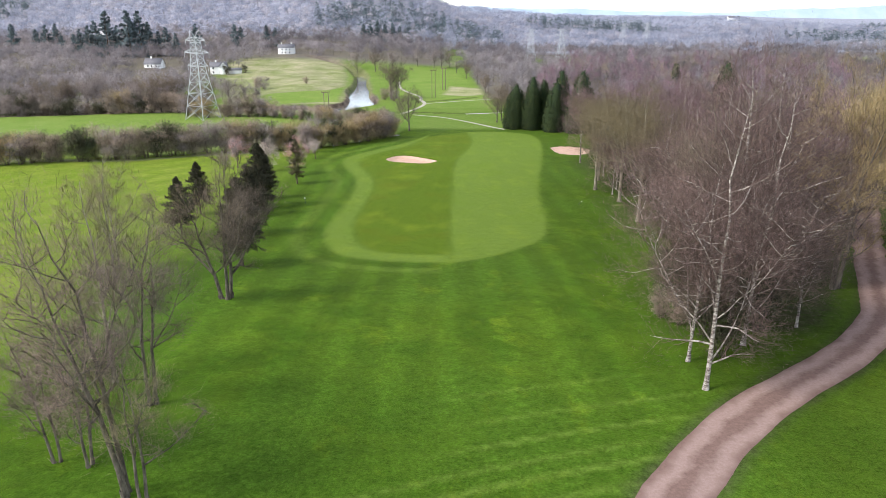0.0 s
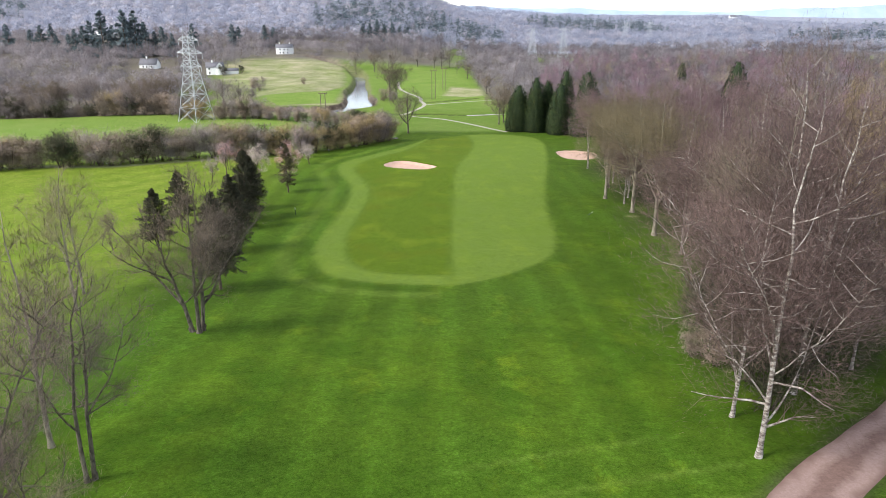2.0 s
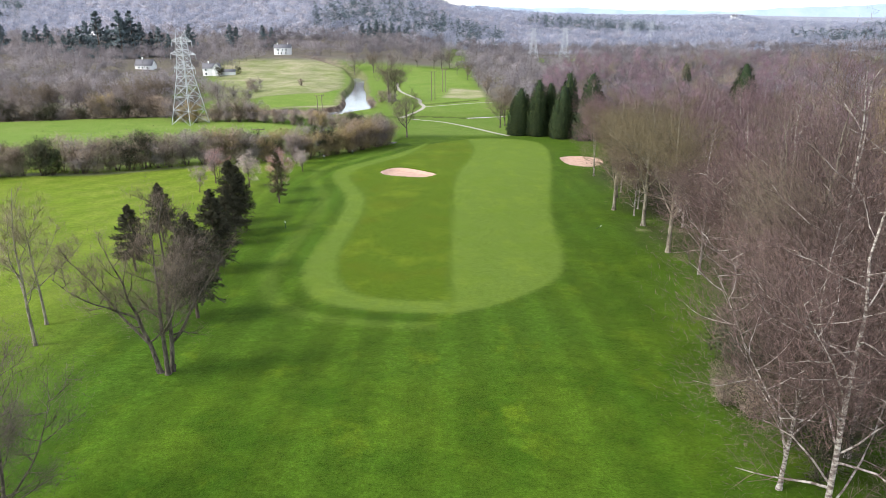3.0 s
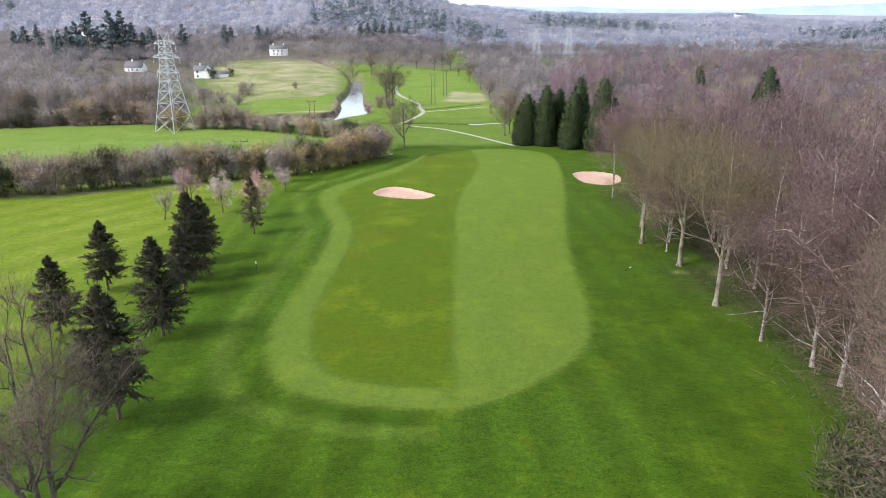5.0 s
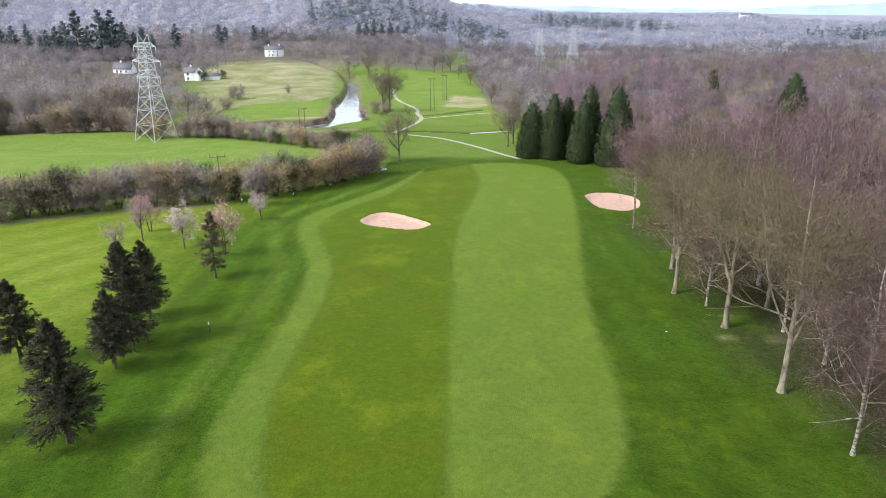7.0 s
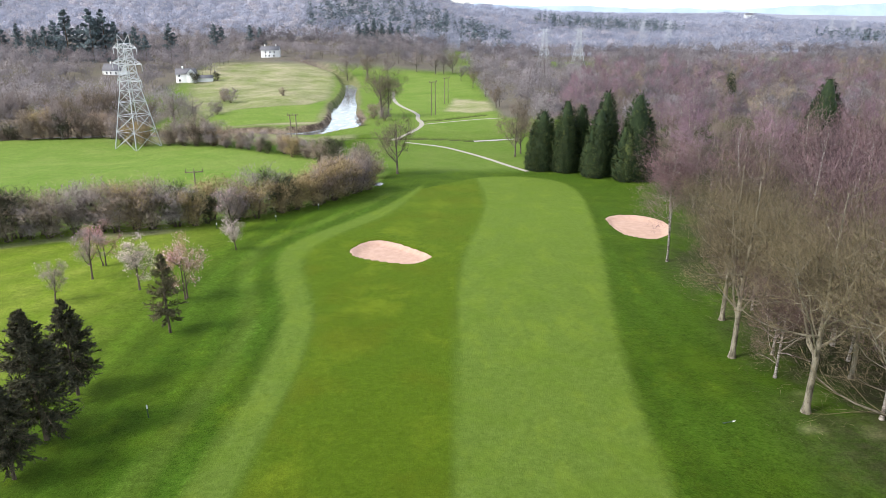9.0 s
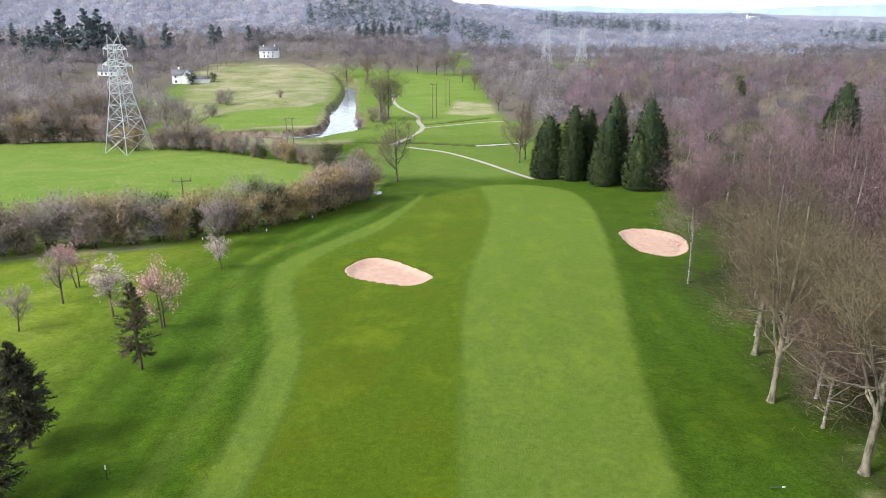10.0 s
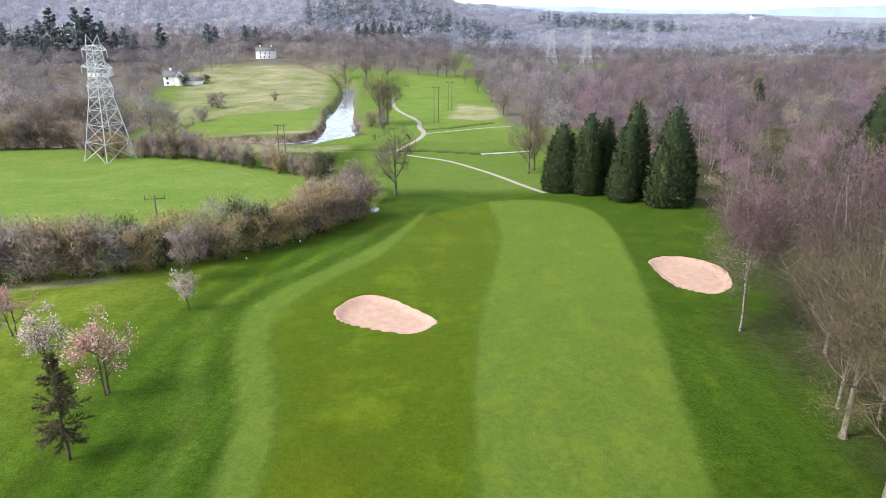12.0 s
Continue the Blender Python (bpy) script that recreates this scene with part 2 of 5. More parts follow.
# ---------------------------------------------------------------- small builders
def mesh_of(name, verts, faces, mat, smooth=False):
    """One mesh from arrays: faces is a list of (n, 3) or (n, 4) index arrays."""
    me = bpy.data.meshes.new(name)
    verts = np.asarray(verts, np.float32)
    me.vertices.add(len(verts))
    me.vertices.foreach_set("co", verts.ravel())
    loops = np.concatenate([np.asarray(f, np.int32).ravel() for f in faces])
    sizes = np.concatenate([np.full(len(f), np.shape(f)[1], np.int32) for f in faces])
    me.loops.add(len(loops))
    me.loops.foreach_set("vertex_index", loops)
    me.polygons.add(len(sizes))
    me.polygons.foreach_set("loop_start", np.concatenate([[0], np.cumsum(sizes)[:-1]]).astype(np.int32))
    if smooth:
        me.polygons.foreach_set("use_smooth", np.ones(len(sizes), bool))
    me.materials.append(mat)
    me.update(calc_edges=True)
    return me


class Soup:
    """Gathers arrays of vertices and faces into one mesh."""

    def __init__(self):
        self.v, self.f, self.n, self.way = [], [], 0, []

    def add(self, verts, faces, way=None):
        """way: the directions that the surface is shaded towards (none: its own)."""
        verts = np.asarray(verts, float).reshape(-1, 3)
        self.v.append(verts)
        self.way.append(np.zeros(verts.shape) if way is None else way)
        self.f.append(np.asarray(faces, int) + self.n)
        self.n += len(verts)

    def box(self, centre, size, turn=0.0):
        c, s = math.cos(turn), math.sin(turn)
        q = np.array([(x, y, z) for z in (-0.5, 0.5) for y in (-0.5, 0.5) for x in (-0.5, 0.5)]) * size
        q = np.stack([q[:, 0] * c - q[:, 1] * s, q[:, 0] * s + q[:, 1] * c, q[:, 2]], 1) + centre
        self.add(q, [(0, 2, 3, 1), (4, 5, 7, 6), (0, 1, 5, 4), (2, 6, 7, 3), (0, 4, 6, 2), (1, 3, 7, 5)])

    def tubes(self, pts, r0, r1, sides):
        """Tapered tubes along n lines of k points each."""
        pts = np.asarray(pts, float)
        n, k = pts.shape[:2]
        d = np.gradient(pts, axis=1)
        d /= np.linalg.norm(d, axis=2, keepdims=True) + 1e-9
        ref = np.where(np.abs(d[..., 2:3]) < 0.9, np.array([0, 0, 1.0]), np.array([1.0, 0, 0]))
        u = np.cross(d, ref)
        u /= np.linalg.norm(u, axis=2, keepdims=True) + 1e-9
        w = np.cross(d, u)
        s = np.linspace(0, 1, k)[None, :, None]
        r = np.asarray(r0, float).reshape(-1, 1, 1) * (1 - s) + np.asarray(r1, float).reshape(-1, 1, 1) * s
        a = np.arange(sides) * 2 * np.pi / sides
        ring = pts[:, :, None] + r[..., None] * (u[:, :, None] * np.cos(a)[:, None] + w[:, :, None] * np.sin(a)[:, None])
        i = np.arange(n)[:, None, None] * k * sides + np.arange(k - 1)[None, :, None] * sides
        j, j2 = np.arange(sides)[None, None], (np.arange(sides)[None, None] + 1) % sides
        self.add(ring, np.stack([i + j, i + j2, i + sides + j2, i + sides + j], -1).reshape(-1, 4))

    def blades(self, a, b, width, rng, face=None, soft=False, jitter=0.35):
        """One thin triangle from each a to each b; face: the ways that they lie open to; soft: shaded as a part of the whole crown."""
        d = b - a
        side = np.cross(d, rng.normal(size=d.shape) if face is None else face + 0.45 * rng.normal(size=d.shape))
        side *= (np.asarray(width) / 2).reshape(-1, 1) / (np.linalg.norm(side, axis=1, keepdims=True) + 1e-9)
        n = len(a)
        if face is not None:
            side *= np.where(np.sum(np.cross(side, d) * face, 1, keepdims=True) < 0, -1, 1)
        way = None
        if soft:
            way = face / (np.linalg.norm(face, axis=1, keepdims=True) + 1e-9) + jitter * rng.normal(size=face.shape)
            way = np.repeat(way / (np.linalg.norm(way, axis=1, keepdims=True) + 1e-9), 3, axis=0)
        self.add(np.stack([a - side, a + side, b], 1), np.arange(3 * n).reshape(n, 3), way)

    def stretch(self, k):
        """All heights times k."""
        for v in self.v:
            v[:, 2] *= k

    def mesh(self, name, mat, smooth=False):
        groups = {}
        for f in self.f:
            groups.setdefault(f.shape[1], []).append(f)
        way = np.concatenate(self.way)
        soft = bool(np.any(way))
        me = mesh_of(name, np.concatenate(self.v), [np.concatenate(g) for g in groups.values()], mat, smooth or soft)
        if soft:
            me.normals_split_custom_set_from_vertices(way.tolist())
        return me


def part(name, me, parent, label="", at=None):
    ob = new(name, me)
    ob.parent = parent
    if at is not None:
        ob.matrix_basis = at
    return tagged(ob, label)


def thing(name, m, label, category, group="", kind=""):
    ob = new(name)
    ob.empty_display_size = 0.3
    ob.matrix_basis = m
    return tagged(ob, label, category, group, kind)


# ---------------------------------------------------------------- the lie of the land
def smooth(a, b, v):
    s = np.clip((np.asarray(v, float) - a) / (b - a), 0, 1)
    return s * s * (3 - 2 * s)


FALL_Y = np.array([-400, -40, 0, 36, 55, 80, 100, 133, 156, 190, 210, 240, 300, 5000.0])
FALL_Z = np.array([16, 11, 8.0, 5.1, 3.0, 0.4, -0.7, -1.7, -3.1, -5.6, -6.8, -8.3, -8.6, -8.6])
_yy = np.arange(-400, 5001, 1.0)
_zz = np.convolve(np.pad(np.interp(_yy, FALL_Y, FALL_Z), 10, mode="edge"), np.ones(21) / 21, "valid")
RIVER = [  # centre line and half width
    (-420, 190, 2.2), (-250, 226, 2.2), (-150, 252, 2.2), (-113, 264, 2.6), (-64, 268, 3.4), (-50, 268.5, 3.6), (-40, 271, 4.6), (-33.8, 278, 6.4), (-33.5, 288, 6.0), (-35, 300, 5.2), (-37.5, 313, 4.9),
    (-39.2, 326, 5.2), (-39.6, 341, 4.2), (-42, 363, 3.2), (-44, 382, 3.1), (-46.2, 402, 3.6), (-56, 440, 3.5), (-95, 500, 3.0)]


def to_line(x, y, line):
    """Distance of points from a bent line."""
    best = np.full(np.shape(x), 1e9)
    for (ax, ay), (bx, by) in zip(line[:-1], line[1:]):
        dx, dy = bx - ax, by - ay
        s = np.clip(((x - ax) * dx + (y - ay) * dy) / (dx * dx + dy * dy + 1e-9), 0, 1)
        best = np.minimum(best, np.hypot(x - ax - s * dx, y - ay - s * dy))
    return best


def to_river(x, y):
    """Distance of points from the water's edge; inside it is negative."""
    best = np.full(np.shape(x), 1e9)
    for (ax, ay, aw), (bx, by, bw) in zip(RIVER[:-1], RIVER[1:]):
        dx, dy = bx - ax, by - ay
        s = np.clip(((x - ax) * dx + (y - ay) * dy) / (dx * dx + dy * dy), 0, 1)
        best = np.minimum(best, np.hypot(x - ax - s * dx, y - ay - s * dy) - aw - s * (bw - aw))
    return best


RIDGE_X = np.array([-60, 65, 134, 203, 302, 381, 450, 495, 520, 555, 575, 600, 700, 757, 1400.0])
RIDGE_Z = np.array([38, 35, 26.5, 22, 18.5, 18.5, 16, 19, 18.5, 18, 12, 9.5, 6, 3, 3.0])


def ridge(x, y):
    """The wooded hill beyond the river, and the lower one to its right."""
    knoll = 1.2 * np.exp(-(((x + 92) / 30) ** 2 + ((y - 415) / 55) ** 2)) + 2.0 * np.exp(-(((x + 62) / 16) ** 2 + ((y - 350) / 30) ** 2))
    left = 62 * smooth(470, 1050, y + 0.10 * x) * (1 - smooth(-120, 130, x - 0.05 * (y - 1000))) * (1 - smooth(1300, 1800, y))
    right = np.interp(x * 1350 / np.maximum(y, 600), RIDGE_X, RIDGE_Z) * smooth(620, 1320, y) ** 1.3 * smooth(-160, 20, x)
    bumps = 4 * np.sin(x * 0.011 + 1.3) * np.sin(y * 0.008) * smooth(500, 900, y) * (1 - smooth(1150, 1300, y))
    return knoll + np.maximum(left, right) + bumps + 5.5 * smooth(400, 520, y - 0.3 * x) * (1 - smooth(-60, 40, x))


def land(x, y):
    x, y = np.asarray(x, float), np.asarray(y, float)
    z = np.interp(y, _yy, _zz) + ridge(x, y)
    z = z + 0.12 * np.sin(x * 0.16 + 0.5) * np.sin(y * 0.11) * smooth(0, 40, y)
    d = to_river(x, y)
    z = z - 1.2 * (1 - smooth(-85, -55, x)) * smooth(195, 225, y) * (1 - smooth(275, 300, y))
    z = z - 1.45 * np.exp(-(((x + 40) / 17) ** 2 + ((y - 261) / 8.0) ** 2))
    return z - 2.7 * (1 - smooth(-1.0, 0.7, d))


def G(x, y, up=0.0):
    return float(land(x, y)) + up


BUNKERS = [  # centre; the edge's reach from it, in twelve even directions
    ((-6.2, 136.9), (3.4, 2.7, 2.8, 3.9, 5.9, 5.3, 5.2, 4.6, 4.0, 4.4, 6.1, 5.9)),
    ((28.1, 149.6), (4.0, 4.7, 6.1, 7.2, 6.7, 4.7, 4.0, 4.3, 6.1, 7.2, 5.2, 4.0)),
]


def bunker_reach(k, th):
    """How far the edge of bunker k lies from its centre, by direction."""
    reach = np.array(BUNKERS[k][1])
    fine = np.interp(np.arange(360) / 30.0, np.arange(13), np.append(reach, reach[0]))
    fine = np.convolve(np.tile(fine, 3), np.hanning(31) / np.hanning(31).sum(), "same")[360:720]
    return np.interp(np.degrees(th) % 360, np.arange(361), np.append(fine, fine[0])) + 0.04 * np.sin(11 * th + k)


def bunker_depth(x, y):
    """0 outside the bunkers' edges, 1 deep inside."""
    out = np.zeros(np.shape(x))
    for k, ((cx, cy), _) in enumerate(BUNKERS):
        out = np.maximum(out, 1 - smooth(0.82, 1.0, np.hypot(x - cx, y - cy) / bunker_reach(k, np.arctan2(y - cy, x - cx))))
    return out


TRACK = np.array([(80, 128), (66, 104), (54, 84), (44, 66.9), (39.5, 58.6), (34.2, 48.9), (29.8, 43.8), (25.4, 39.6), (21.1, 36.3), (17.6, 33.5), (15.1, 31), (13, 28.7), (11.5, 26.7), (10, 24.9), (7.5, 20), (5, 8), (3, -10), (2, -60.0)])
TURF_LEFT_OUT = np.array([(-4.1, 183.5), (-8.5, 164.7), (-13.4, 152.3), (-18.5, 143.1), (-20.0, 137.0), (-19.0, 128.7), (-16.0, 120.7), (-14.5, 113.9), (-14.0, 103.0), (-14.4, 92.9), (-14.7, 85.2), (-14.6, 80.0), (-13.2, 73.5), (-10.6, 68.6), (-5, 66.3), (0.9, 65.6)])
TURF_LEFT_IN = np.array([(-4.0, 179.5), (-7.9, 156.4), (-12.8, 147.5), (-16.2, 139.7), (-16.7, 133.2), (-14.8, 125.8), (-12.4, 118.3), (-11.4, 111.8), (-11.1, 102.9), (-11.5, 94.2), (-11.7, 87.2), (-11.1, 81.0), (-9.9, 75.2), (-7.6, 71.2), (-4, 69.6), (0.8, 69.0)])
TURF_MID = np.array([(6.5, 191), (7.4, 169.8), (5.6, 152.1), (2.6, 134.9), (1.7, 120.6), (1.4, 106.2), (1.1, 91.6), (0.9, 81.6), (0.8, 69.0), (0.9, 65.6)])
TURF_RIGHT = np.array([(6.5, 191), (15, 194), (23.2, 189), (24.6, 176), (22.4, 155), (19.7, 134.7), (15.8, 111.7), (14.4, 98.2), (13.9, 89.3), (13.0, 81.3), (11.4, 76.0), (9.5, 73), (6.6, 69.6), (3.3, 66.6), (0.9, 65.6)])


def inside(x, y, ring):
    hit = np.zeros(np.shape(x), bool)
    px, py = ring[:, 0], ring[:, 1]
    for i in range(len(ring)):
        x0, y0, x1, y1 = px[i - 1], py[i - 1], px[i], py[i]
        if y0 != y1:
            hit ^= ((y0 > y) != (y1 > y)) & (x < (x1 - x0) * (y - y0) / (y1 - y0) + x0)
    return hit


def soften(line, turns=2):
    """Round a bent line's corners."""
    for _ in range(turns):
        a, b = line[:-1], line[1:]
        line = np.concatenate([line[:1], np.stack([0.75 * a + 0.25 * b, 0.25 * a + 0.75 * b], 1).reshape(-1, line.shape[1]), line[-1:]])
    return line


def zone(x, y, ring, edge=0.5):
    """1 inside a ring, 0 outside, soft over edge metres."""
    out = np.zeros(x.shape)
    near = (x > ring[:, 0].min() - 3) & (x < ring[:, 0].max() + 3) & (y > ring[:, 1].min() - 3) & (y < ring[:, 1].max() + 3)
    xs, ys = x[near], y[near]
    d = to_line(xs, ys, np.concatenate([ring, ring[:1]]))
    out[near] = np.where(inside(xs, ys, ring), smooth(-edge, edge, d), smooth(-edge, edge, -d))
    return out


LIGHT_LEFT = np.concatenate([soften(TURF_LEFT_OUT), soften(TURF_LEFT_IN)[::-1]])
LIGHT_RIGHT = np.concatenate([soften(TURF_MID), soften(TURF_RIGHT)[::-1]])
DARK_MID = np.concatenate([soften(TURF_MID), soften(TURF_LEFT_IN)[::-1]])
WOOD_EDGE_Y = np.array([20, 40, 46, 60, 80, 100, 115, 132, 150, 180, 205, 240, 300, 420.0])
WOOD_EDGE_X = np.array([40, 30, 23, 24, 27, 29, 30, 30, 36, 42, 42, 34, 40, 70.0])


def wood_edge(y):
    return np.interp(y, WOOD_EDGE_Y, WOOD_EDGE_X)


def steps(*runs):
    """Grid lines: runs of (start, end, step)."""
    return np.unique(np.round(np.concatenate([np.arange(a, b, s) for a, b, s in runs]), 3))


DITCH = np.array([(-30, 253), (-14, 252), (-7.2, 251.9), (0.8, 249.7), (7.9, 246.8), (15.2, 249.2)])
DITCH_FAR = np.array([(-7.5, 284.7), (1.1, 289.3), (13.9, 298.8)])


FAR_FIELDS = [(86, 528, 26, 34), (242, 578, 24, 30), (352, 520, 60, 60)]      # centre, half sizes


def make_ground():
    xs = steps((-4600, -600, 120), (-600, -160, 14), (-160, -62, 3.5), (-62, -22, 0.9), (-22, -12, 0.7), (-12, 0, 0.5), (0, 23.5, 0.7), (23.5, 34, 0.5), (34, 44, 0.9), (44, 160, 3.0), (160, 700, 14), (700, 4601, 120))
    ys = steps((-420, -20, 25), (-20, 20, 2.5), (20, 50, 0.45), (50, 64, 0.7), (64, 84, 0.55), (84, 128, 0.8), (128, 160, 0.5), (160, 200, 0.9), (200, 330, 1.5), (330, 520, 5), (520, 1400, 14), (1400, 4801, 130))
    x, y = np.meshgrid(xs, ys)
    dep = bunker_depth(x, y)
    z = land(x, y) - 0.6 * (1 - smooth(0.5, 1.6, np.minimum(to_line(x, y, DITCH), to_line(x, y, DITCH_FAR)))) - 1.05 * dep - 0.10 * (1 - smooth(1.0, 1.9, to_line(x, y, TRACK)))
    nx, ny = len(xs), len(ys)
    i = (np.arange(ny - 1)[:, None] * nx + np.arange(nx - 1)[None]).ravel()
    me = mesh_of("ground", np.stack([x, y, z], -1).reshape(-1, 3), [np.stack([i, i + 1, i + nx + 1, i + nx], 1)], GRASS, True)
    x, y, dep = x.ravel(), y.ravel(), dep.ravel()
    light = np.maximum(zone(x, y, LIGHT_LEFT), zone(x, y, LIGHT_RIGHT))
    dark = zone(x, y, DARK_MID) * 0.8
    rough = 1 - np.maximum(light, dark)
    # mown passes along the hole, outside the fairway
    bend = x - np.interp(y, [0, 70, 130, 180], [0, 0, -3, 6])
    passes = 0.5 + 0.5 * np.sin(bend * 2 * np.pi / 3.7 + 0.8)
    passes *= smooth(20, 40, y) * (1 - smooth(150, 185, y)) * rough * (1 - smooth(24, 40, np.abs(x)))
    mow = 0.34 * smooth(0.35, 0.9, passes) * (1 - 0.5 * smooth(10, 18, x)) - 0.08 * smooth(20, 40, y) * rough
    # a darker collar round the fairway, then a paler pass outside it
    ring = np.minimum(to_line(x, y, soften(TURF_LEFT_OUT)), to_line(x, y, soften(TURF_RIGHT)))
    mow = mow - 0.06 * (1 - smooth(1.6, 2.6, ring)) * rough * (y < 190) * (x > 8)
    light = np.maximum(light, 0.42 * smooth(2.0, 2.6, ring) * (1 - smooth(3.6, 4.6, ring)) * rough * (x < 0) * (y < 175))
    # turning tracks of the mower across the rough, near the gravel
    along = x * math.cos(0.30) + y * math.sin(0.30)
    for off, wide, amount, a, b in ((23.9, 0.30, 0.50, 2, 22), (25.3, 0.26, 0.36, -4, 20), (27.2, 0.25, 0.45, 6, 24), (29.6, 0.28, 0.36, 8, 24), (32.8, 0.3, 0.25, 8, 22), (22.2, 0.3, 0.42, 2, 18)):
        across = y * math.cos(0.30) - x * math.sin(0.30) - off + 0.004 * (along - 14) ** 2
        light = np.maximum(light, 1.25 * amount * (1 - smooth(wide * 0.25, wide * 1.1, np.abs(across))) * smooth(a, a + 6, along) * (1 - smooth(b - 3, b + 3, along)))
    mow = mow + 0.30 * (1 - smooth(45, 66, y)) * rough * (1 - smooth(12, 20, x))
    wave = np.sin(x * 0.21 + 1.7 * np.sin(y * 0.13)) * np.sin(y * 0.17 + x * 0.05)
    olive = (1 - smooth(-40, -22, x)) * (0.80 + 0.13 * np.sin((x * 0.9 - y * 0.45 + 2 * np.sin(y * 0.07)) * 2 * np.pi / 6.0)) * (y < 180)
    back = np.interp(x, [-63.4, -50.6, -34.8, -25.2, -13.3, -5], [135.7, 143.3, 148.8, 155.4, 177.8, 240])
    field = smooth(-1, 2, y - back - 4) * (1 - smooth(-15, -9, x)) * (1 - smooth(0, 4, y - np.interp(x, [-400, -115, -100, -60, -27], [230, 255, 258, 236, 213]))) * 0.9
    far_green = smooth(280, 286, y) * (1 - smooth(445, 470, y)) * smooth(-26, -20, x) * (1 - smooth(-3, 3, x - np.interp(y, [250, 300, 400, 460], [26, 19, 13, 9]))) * 0.85
    far_green = np.maximum(far_green, 0.55 * smooth(196, 206, y) * (1 - smooth(280, 290, y)) * smooth(-26, -18, x) * (1 - smooth(24, 34, x)))
    for cx, cy, a, b in FAR_FIELDS:
        far_green = np.maximum(far_green, 0.8 * (1 - smooth(0.8, 1.0, np.hypot((x - cx) / a, (y - cy) / b))))
    meadow = zone(x, y, np.array([(-74, 276), (-84, 290), (-76, 313), (-52, 322), (-47, 336), (-44, 300), (-42, 283.0)]), 1.5)
    straw = zone(x, y, np.array([(-74, 274), (-92, 296), (-108, 350), (-124, 400), (-140, 470), (-100, 500), (-66, 470), (-54, 400), (-48, 352), (-46, 325), (-42, 297), (-40, 278.0)]), 3.0) * (1 - meadow) * (0.80 + 0.20 * wave)
    straw = np.maximum(straw, zone(x, y, np.array([(0, 308), (10, 303), (18, 310), (18, 335), (4, 345.0)]), 2.0) * 0.9)
    for cx, cy, r_ in ((25.3, 96.0, 0.9), (29.5, 95.5, 1.3), (27.0, 100.5, 1.0)):
        straw = np.maximum(straw, 0.55 * (1 - smooth(r_ * 0.4, r_ * 1.3, np.hypot(x - cx, 1.6 * (y - cy)))))
    straw = np.maximum(straw, 0.7 * smooth(247, 251, y) * (1 - smooth(262, 264, y)) * (1 - smooth(-30, -24, x)) * smooth(-100, -80, x))
    straw = np.maximum(straw, 0.6 * smooth(-3.4, -2.2, y - back) * (1 - smooth(-0.6, 0.6, y - back)) * (1 - smooth(-40, -34, x)) * (y < 160))
    field = np.maximum(np.maximum(field, far_green), meadow * 0.9)
    field = np.maximum(field, 0.7 * smooth(258, 266, y) * (1 - straw)) * (1 - smooth(620, 700, y))
    inwood = smooth(-2, 3, x - wood_edge(y)) * smooth(36, 48, y) * (1 - smooth(400, 430, y)) * smooth(1.5, 5.0, to_line(x, y, TRACK))
    soil = inwood * (0.82 + 0.18 * wave)
    soil = np.maximum(soil, 0.6 * smooth(-8, 0, x - wood_edge(y)) * smooth(78, 92, y) * (1 - smooth(150, 165, y)) * smooth(-0.5, 0.6, wave + 0.5 * np.sin(x * 1.3) * np.sin(y * 0.9)))
    soil = np.maximum(soil, 0.8 * smooth(0.0, 0.4, dep))
    mud = (1 - smooth(0.6, 2.2 + 0.8 * np.sin(x * 0.35) * np.sin(y * 0.27), to_river(x, y))) * (y > 200) * (1 - 0.5 * smooth(300, 330, y))
    soil = np.maximum(soil, 0.55 * (1 - smooth(1.4, 2.3, to_line(x, y, TRACK))))
    wood = np.maximum(smooth(440, 480, y + 0.1 * x) * (1 - smooth(-10, 20, x)), smooth(600, 640, y) * smooth(-20, 10, x))
    wood = np.maximum(wood, smooth(160, 200, x) * smooth(100, 150, y) * (1 - smooth(480, 500, y)))
    belt = 255 + 0.12 * (x + 100) + 6
    wood = np.maximum(wood, (x < -95) * smooth(0, 4, y - belt) * (1 - smooth(300, 320, y)) * (1 - straw))
    wood = np.maximum(wood, smooth(14, 20, x) * smooth(285, 300, y) * (1 - far_green))
    wood = np.maximum(wood, (x < -95) * smooth(300, 330, y) * (1 - straw) * (1 - smooth(-135, -120, x)))
    wood *= 1 - far_green
    # where the ground colour takes on painted haze, from about 600 m out
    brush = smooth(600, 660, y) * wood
    for line in (DITCH, DITCH_FAR):
        soil = np.maximum(soil, 1 - smooth(0.7, 1.5, to_line(x, y, line)))
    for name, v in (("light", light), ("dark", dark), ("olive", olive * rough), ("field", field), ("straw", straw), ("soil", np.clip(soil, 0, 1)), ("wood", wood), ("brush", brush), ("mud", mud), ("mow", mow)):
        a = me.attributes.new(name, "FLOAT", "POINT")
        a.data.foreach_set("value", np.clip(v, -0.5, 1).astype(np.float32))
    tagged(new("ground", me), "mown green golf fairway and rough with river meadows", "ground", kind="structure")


make_ground()


